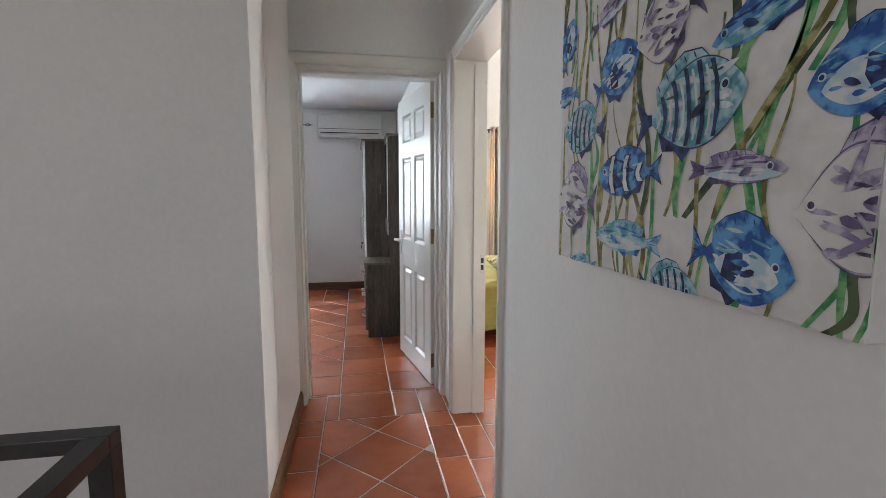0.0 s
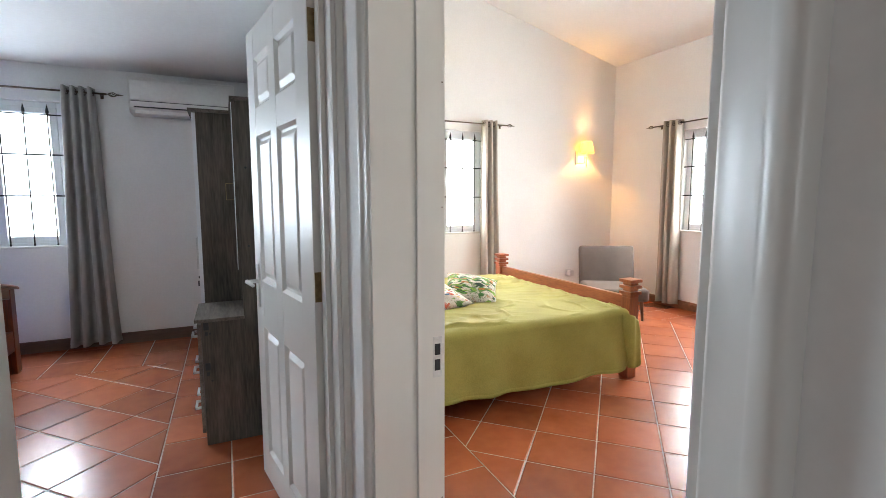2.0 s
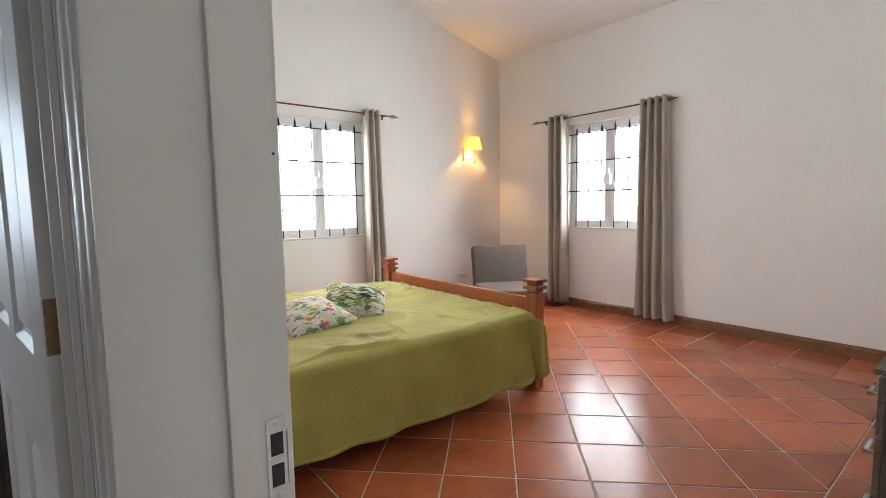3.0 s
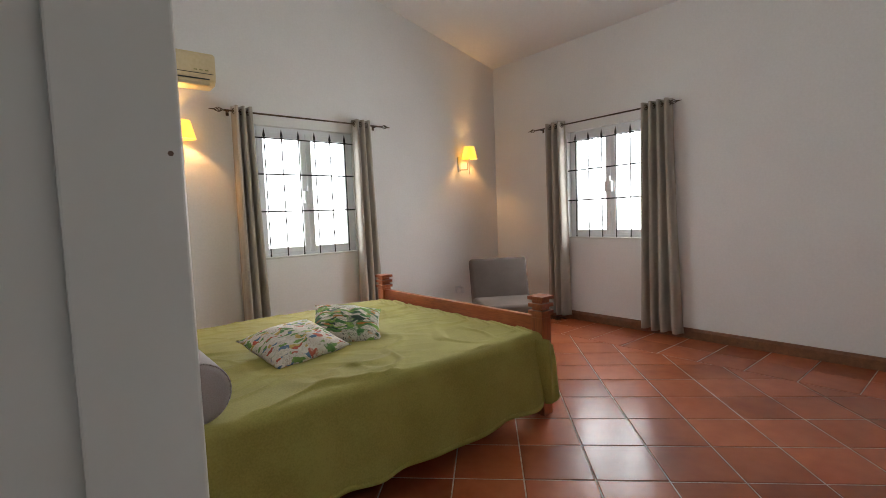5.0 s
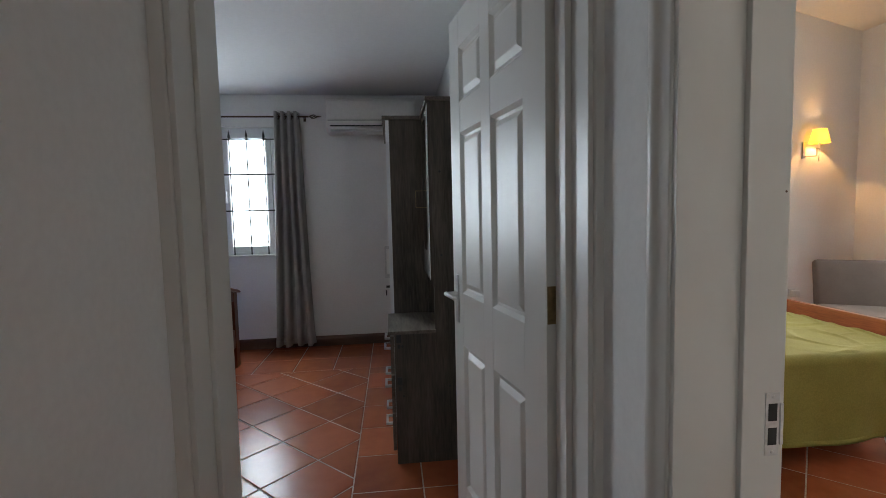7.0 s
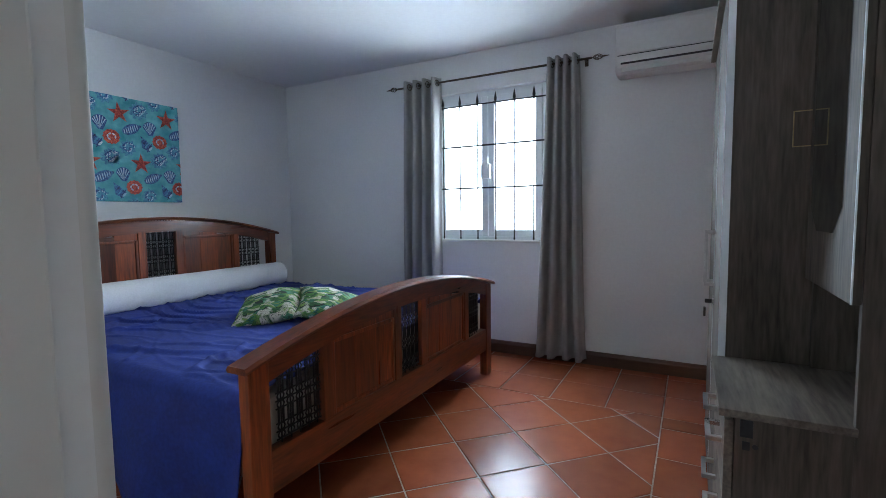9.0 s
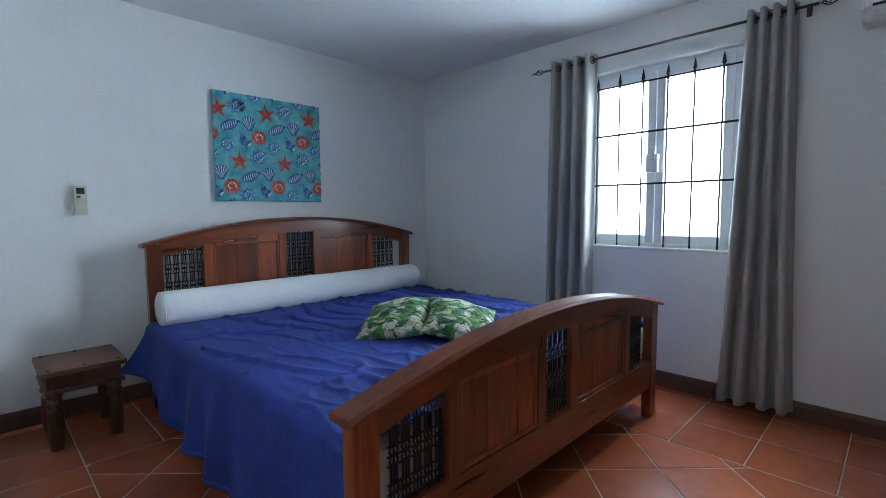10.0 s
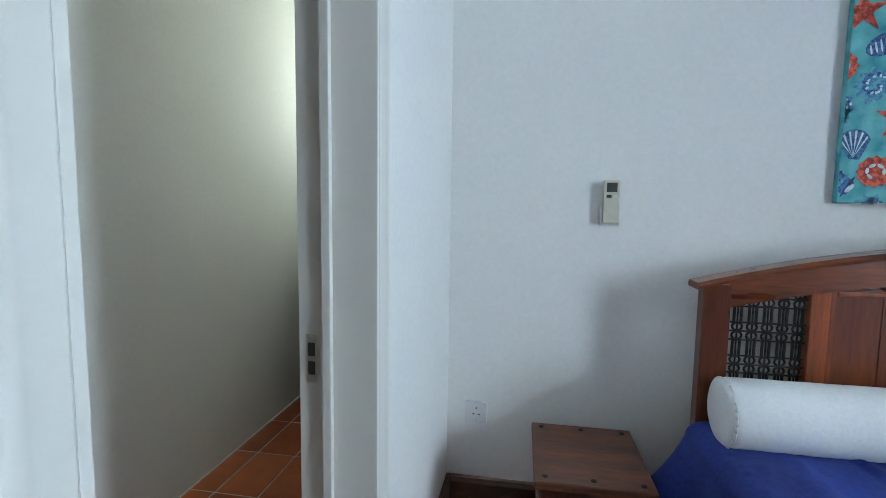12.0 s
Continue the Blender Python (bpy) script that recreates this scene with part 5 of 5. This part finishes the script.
def dressing_unit(m, label):
    """Drawers with a tall back part that holds a mirror door over an open niche. Front towards -x, local origin at the near front foot."""
    ob = thing("dressing_table", label=label, category="dressing table")
    ob.matrix_basis = m
    W, D, H, TOPZ, S = 0.44, 0.47, 1.865, 0.70, 0.23
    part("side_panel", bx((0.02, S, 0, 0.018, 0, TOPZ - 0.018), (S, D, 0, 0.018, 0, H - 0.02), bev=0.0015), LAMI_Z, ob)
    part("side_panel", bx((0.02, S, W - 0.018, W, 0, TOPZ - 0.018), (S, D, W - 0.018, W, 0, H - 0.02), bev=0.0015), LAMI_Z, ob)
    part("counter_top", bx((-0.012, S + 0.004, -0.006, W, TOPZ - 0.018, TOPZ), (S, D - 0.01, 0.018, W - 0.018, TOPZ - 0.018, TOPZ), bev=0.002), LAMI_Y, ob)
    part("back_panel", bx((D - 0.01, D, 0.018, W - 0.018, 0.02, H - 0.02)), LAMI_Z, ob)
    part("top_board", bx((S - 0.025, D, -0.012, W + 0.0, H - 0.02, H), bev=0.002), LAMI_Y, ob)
    part("plinth", bx((0.03, 0.045, 0.018, W - 0.018, 0, 0.07)), LAMI_Y, ob)
    for k in range(3):
        z0 = 0.07 + k * 0.202
        dr = part("drawer_front", bx((0.0, 0.018, 0.004, W - 0.004, z0 + 0.003, z0 + 0.198), bev=0.0015), LAMI_Y, ob)
        pull((0.0, 0.12, z0 + 0.12), dr)
        pull((0.0, W - 0.12, z0 + 0.12), dr)
    dz0, dz1 = 0.955, H - 0.03
    d = part("mirror_door", bx((S - 0.018, S, 0.004, W - 0.004, dz0, dz1), bev=0.0015), LAMI_Z, ob)
    zc, r = dz0 + 0.20, 0.15
    pts = [(W / 2 + 0.02 - r, zc), (W / 2 + 0.02 - r + 0.07, zc - 0.06), (W / 2 + 0.02 + r - 0.07, zc - 0.06), (W / 2 + 0.02 + r, zc)] + [(W / 2 + 0.02 + r, dz1 - 0.04), (W / 2 + 0.02 - r, dz1 - 0.04)]
    bm = bmesh.new()
    bm.faces.new([bm.verts.new((S - 0.020, y, z)) for y, z in pts])
    ex = bmesh.ops.extrude_face_region(bm, geom=bm.faces[:])
    bmesh.ops.translate(bm, verts=[g for g in ex["geom"] if isinstance(g, bmesh.types.BMVert)], vec=(0.002, 0, 0))
    part("mirror", bm, MIRROR, d)
    part("edge_strip", bx((S - 0.019, S - 0.016, -0.0005, 0.0035, dz0, dz1)), ALU, d, "pale edge strip")
    for z in (0.66, 0.44):
        part("corner_block", bx((0.03, 0.055, -0.004, 0.0, z - 0.02, z + 0.02), (0.035, 0.05, -0.003, 0.0, z - 0.05, z - 0.03), bev=0.001), DARK, ob, "black plastic joint")
    for x, z in ((0.27, 1.5), (0.43, 1.5), (0.27, 1.08), (0.43, 1.08), (0.06, 0.62), (0.06, 0.36), (0.3, 0.4)):
        part("screw_cap", lathe([(0.006, -0.0015), (0.006, 0.001)], 8, (x, 0, z), axis="y"), DARK, ob)
    return ob


dressing_unit(pose(0.03, 4.11, 0), "grey-oak laminate dressing table with a mirror door")
dressing_unit(pose(2.48, 2.14, 0, 0, 0, -90), "grey-oak laminate dressing table against the wall")
ward = thing("wardrobe", (0.035, 4.555, 0), 0, "grey-oak laminate wardrobe with tall doors and steel pulls", "wardrobe")
WW, WD, WH = 0.92, 0.475, 1.865
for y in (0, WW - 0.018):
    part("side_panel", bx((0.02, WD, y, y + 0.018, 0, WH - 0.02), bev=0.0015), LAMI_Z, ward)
part("bottom_board", bx((0.02, WD - 0.01, 0.018, WW - 0.018, 0.05, 0.07)), LAMI_Y, ward)
part("back_panel", bx((WD - 0.01, WD, 0.018, WW - 0.018, 0.07, WH - 0.02)), LAMI_Z, ward)
part("plinth", bx((0.03, 0.045, 0.018, WW - 0.018, 0, 0.05)), LAMI_Y, ward)
part("top_board", bx((-0.02, WD, -0.012, WW + 0.012, WH - 0.02, WH), bev=0.002), LAMI_Y, ward)
for k in range(2):
    a, b = 0.003 + k * WW / 2, WW / 2 - 0.002 + k * WW / 2
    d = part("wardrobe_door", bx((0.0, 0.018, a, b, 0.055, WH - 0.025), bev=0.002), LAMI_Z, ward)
    y = b - 0.05 if k == 0 else a + 0.05
    part("pull_handle", bx((-0.035, 0, y - 0.006, y + 0.006, 0.86, 0.872), (-0.035, 0, y - 0.006, y + 0.006, 1.06, 1.072), (-0.035, -0.025, y - 0.006, y + 0.006, 0.86, 1.072), bev=0.001), STEEL, d, "steel bow pull")
    part("edge_strip", bx((-0.001, 0.019, a - 0.0025, a - 0.0005, 0.055, WH - 0.025)), ALU, d, "pale edge strip")
    if k == 0:
        part("lock", lathe([(0.011, -0.006), (0.011, 0.0)], 10, (0, y, 0.80), axis="x"), STEEL, d)
        part("key", bx((-0.03, -0.006, y - 0.002, y + 0.002, 0.792, 0.808), (-0.034, -0.026, y - 0.012, y + 0.012, 0.74, 0.775), bev=0.002), DARK, d, "black key with a tag")
part("side_handle", bx((0.165, 0.225, -0.004, 0, 1.4265, 1.429), (0.165, 0.225, -0.004, 0, 1.328, 1.3305), (0.165, 0.1675, -0.004, 0, 1.328, 1.429), (0.2225, 0.225, -0.004, 0, 1.328, 1.429)), BRASS, ward, "flat square dull pull")

# stair guard on the landing
guard = thing("stair_railing", label="black painted steel stair guard with a corner post", category="railing")
PX, PY, PZ = -0.486, 0.74, 0.90
part("post", bx((PX - 0.02, PX + 0.02, PY - 0.02, PY + 0.02, 0, PZ - 0.03), bev=0.002), BLACKP, guard)
part("top_rail", bx((PX - 1.8, PX + 0.02, PY - 0.02, PY + 0.02, PZ - 0.03, PZ), bev=0.002), BLACKP, guard)
part("top_rail", bx((PX - 0.02, PX + 0.02, PY - 2.4, PY - 0.021, PZ - 0.03, PZ), bev=0.002), BLACKP, guard)
part("lower_rail", bx((PX - 1.8, PX - 0.02, PY - 0.01, PY + 0.01, PZ - 0.155, PZ - 0.135), bev=0.002), BLACKP, guard)
part("lower_rail", bx((PX - 0.01, PX + 0.01, PY - 2.4, PY - 0.02, PZ - 0.155, PZ - 0.135), bev=0.002), BLACKP, guard)
part("post", bx((PX - 1.8, PX - 1.76, PY - 0.02, PY + 0.02, 0, PZ - 0.03), bev=0.002), BLACKP, guard)
part("post", bx((PX - 0.02, PX + 0.02, PY - 2.4, PY - 2.36, 0, PZ - 0.03), bev=0.002), BLACKP, guard)
for k in range(1, 6):
    part("baluster", bx((PX - 0.3 * k - 0.008, PX - 0.3 * k + 0.008, PY - 0.008, PY + 0.008, 0, PZ - 0.155)), BLACKP, guard)

# laundry
wash = thing("washing_machine", (-4.22, 2.20, 0), 0, "white top-loading washing machine with its dark lid raised", "washing machine")
part("body", bx((-0.52, 0, 0, 0.5, 0.06, 0.86), bev=0.02), WASHW, wash)
bm = prism([(0.0, 0.86), (0.0, 0.93), (-0.03, 0.955), (-0.36, 1.0), (-0.40, 1.03), (-0.52, 1.03), (-0.52, 0.86)], 0.0, 0.5)
for v in bm.verts:
    v.co = Vector((v.co.x, v.co.z, v.co.y))
bmesh.ops.recalc_face_normals(bm, faces=bm.faces[:])
bmesh.ops.bevel(bm, geom=bm.edges[:], offset=0.012, segments=2, affect="EDGES")
part("top_deck", bm, WASHW, wash, smooth=False)
part("raised_lid", bx((-0.37, -0.345, 0.18, 0.45, 1.0, 1.44), bev=0.01), LCD, wash, "dark tinted lid standing open")
part("base", bx((-0.50, -0.02, 0.02, 0.48, 0, 0.058)), DARK, wash)
w4 = thing("window_4", label="small white laundry window", category="window", kind="structure")
part("window_frame", bx((-5.34, -5.28, 2.04, 2.07, 1.80, 2.24), (-5.34, -5.28, 2.47, 2.5, 1.80, 2.24), (-5.34, -5.28, 2.07, 2.47, 1.80, 1.83), (-5.34, -5.28, 2.07, 2.47, 2.21, 2.24), bev=0.003), ALU, w4)
for z in (1.95, 2.08):
    part("bar", rod(bmesh.new(), (-5.22, 2.04, z), (-5.22, 2.5, z), 0.007), IRON, w4)
for y in (2.085, 2.27, 2.455):
    part("bar", rod(bmesh.new(), (-5.22, y, 1.80), (-5.22, y, 2.24), 0.006), IRON, w4)


# ---- floors: terracotta tiles with pale joints ----
PITCH, JOINT = 0.3335, 0.0068
HALF = PITCH / math.sqrt(2)


def cut(pts, box):
    x0, x1, y0, y1 = box
    moved = clip([(x - x0, y - y0) for x, y in pts], x1 - x0, y1 - y0)
    return [(x + x0, y + y0) for x, y in moved] if moved else None


def inset(pts, d):
    """Move each side of a convex outline inwards by d."""
    out = []
    for k in range(len(pts)):
        a, b, c = Vector(pts[k - 1]), Vector(pts[k]), Vector(pts[(k + 1) % len(pts)])
        e, f = (b - a), (c - b)
        if e.length < 1e-4 or f.length < 1e-4:
            return None
        e.normalize(), f.normalize()
        n, m = Vector((-e.y, e.x)), Vector((-f.y, f.x))
        den = 1 + n.dot(m)
        if den < 0.15:
            return None
        p = b + (n + m) * (d / den)
        out.append((p.x, p.y))
    area = sum(out[k - 1][0] * out[k][1] - out[k][0] * out[k - 1][1] for k in range(len(out))) / 2
    return out if area > 0.0012 else None


shared = {}


def tile(pts, parent, rnd):
    pts = [p for k, p in enumerate(pts) if (Vector(p) - Vector(pts[k - 1])).length > 0.004]
    if len(pts) < 3:
        return
    cx, cy = sum(p[0] for p in pts) / len(pts), sum(p[1] for p in pts) / len(pts)
    key = tuple((round(x - cx, 3), round(y - cy, 3)) for x, y in pts)
    if key not in shared:
        base = inset([(x - cx, y - cy) for x, y in pts], JOINT / 2)
        top = base and inset(base, 0.004)
        if not top:
            return
        bm = bmesh.new()
        rows = [[bm.verts.new((x, y, z)) for x, y in r] for r, z in ((base, -0.012), (base, -0.0025), (top, 0.0))]
        for a, b in zip(rows, rows[1:]):
            for k in range(len(a)):
                j = (k + 1) % len(a)
                bm.faces.new((a[k], a[j], b[j], b[k]))
        bm.faces.new(rows[-1])
        me = bpy.data.meshes.new("tile")
        bm.to_mesh(me)
        bm.free()
        me.materials.append(TILE)
        shared[key] = me
    ob = new("tile", shared[key])
    ob.parent = parent
    ob.matrix_basis = pose(cx, cy, rnd.uniform(-0.0008, 0.0), rnd.uniform(-0.12, 0.12), rnd.uniform(-0.12, 0.12), 0)


def tiled(name, outer, inner, vertex, grid_x, grid_y, label, seed):
    """A floor: diagonal tiles in the inner field, rows of straight ones round it."""
    rnd = random.Random(seed)
    x0, x1, y0, y1 = outer
    ob = structure(name, bx((x0, x1, y0, y1, -0.12, -0.0035)), GROUT, label, "floor")
    vx, vy = vertex
    n = 40
    for i in range(-n, n):
        for j in range(-n, n):
            cx, cy = vx + HALF * i, vy + HALF * j
            if (i + j) % 2 == 0 or not (inner[0] - 0.3 < cx < inner[1] + 0.3 and inner[2] - 0.3 < cy < inner[3] + 0.3):
                continue
            pts = cut([(cx + HALF, cy), (cx, cy + HALF), (cx - HALF, cy), (cx, cy - HALF)], inner)
            if pts:
                tile(pts, ob, rnd)
    ys = sorted({y0, inner[2], inner[3], y1} | {inner[2] - PITCH * k for k in range(1, 9) if inner[2] - PITCH * k > y0 + 0.03} | {inner[3] + PITCH * k for k in range(1, 9) if inner[3] + PITCH * k < y1 - 0.03})
    xs = sorted({x0, inner[0], inner[1], x1} | {inner[0] - PITCH * k for k in range(1, 9) if inner[0] - PITCH * k > x0 + 0.03} | {inner[1] + PITCH * k for k in range(1, 9) if inner[1] + PITCH * k < x1 - 0.03})
    fx = [grid_x + PITCH * k for k in range(-30, 30) if inner[0] + 0.03 < grid_x + PITCH * k < inner[1] - 0.03]
    fy = [grid_y + PITCH * k for k in range(-30, 30) if inner[2] + 0.03 < grid_y + PITCH * k < inner[3] - 0.03]
    for a, b in zip(ys, ys[1:]):
        if a >= inner[2] - 1e-6 and b <= inner[3] + 1e-6:
            continue
        line = sorted(set(xs) | set(fx))
        for p, q in zip(line, line[1:]):
            tile([(p, a), (q, a), (q, b), (p, b)], ob, rnd)
    for p, q in zip(xs, xs[1:]):
        if p >= inner[0] - 1e-6 and q <= inner[1] + 1e-6:
            continue
        line = sorted({inner[2], inner[3]} | set(fy))
        for a, b in zip(line, line[1:]):
            tile([(p, a), (q, a), (q, b), (p, b)], ob, rnd)
    return ob


tiled("floor_blue_bedroom", (XW, XR, 2.90, YN), (-3.03, -0.166, 3.555, 5.70), (-0.607, 4.928), -0.14, 3.555, "glossy terracotta tiled bedroom floor laid diagonally inside a straight border", 1)
tiled("floor_green_bedroom", (0.50, XE, 1.56, YN), (1.32, 4.56, 2.33, 5.77), (2.95, 3.26), 1.5, 2.98, "glossy terracotta tiled bedroom floor laid diagonally inside a straight border", 2)
tiled("floor_landing", (-3.2, -0.43, -2.4, 1.75), (-2.6, -1.0, -1.6, 1.0), (-1.8, 0), -1.8, 0, "terracotta tiled landing floor", 5)
tiled("floor_corridor", (-0.43, 0.50, -2.4, 2.90), (-0.245, 0.338, 0.2, 2.535), (0.057, 2.37), 0.172, 2.37, "glossy terracotta tiled corridor floor laid diagonally inside a border", 3)
tiled("floor_laundry", (-5.2, XL - 0.17, 1.98, 2.90), (-5.0, -4.6, 2.1, 2.5), (-4.8, 2.3), -4.8, 2.3, "terracotta tiled laundry floor", 4)
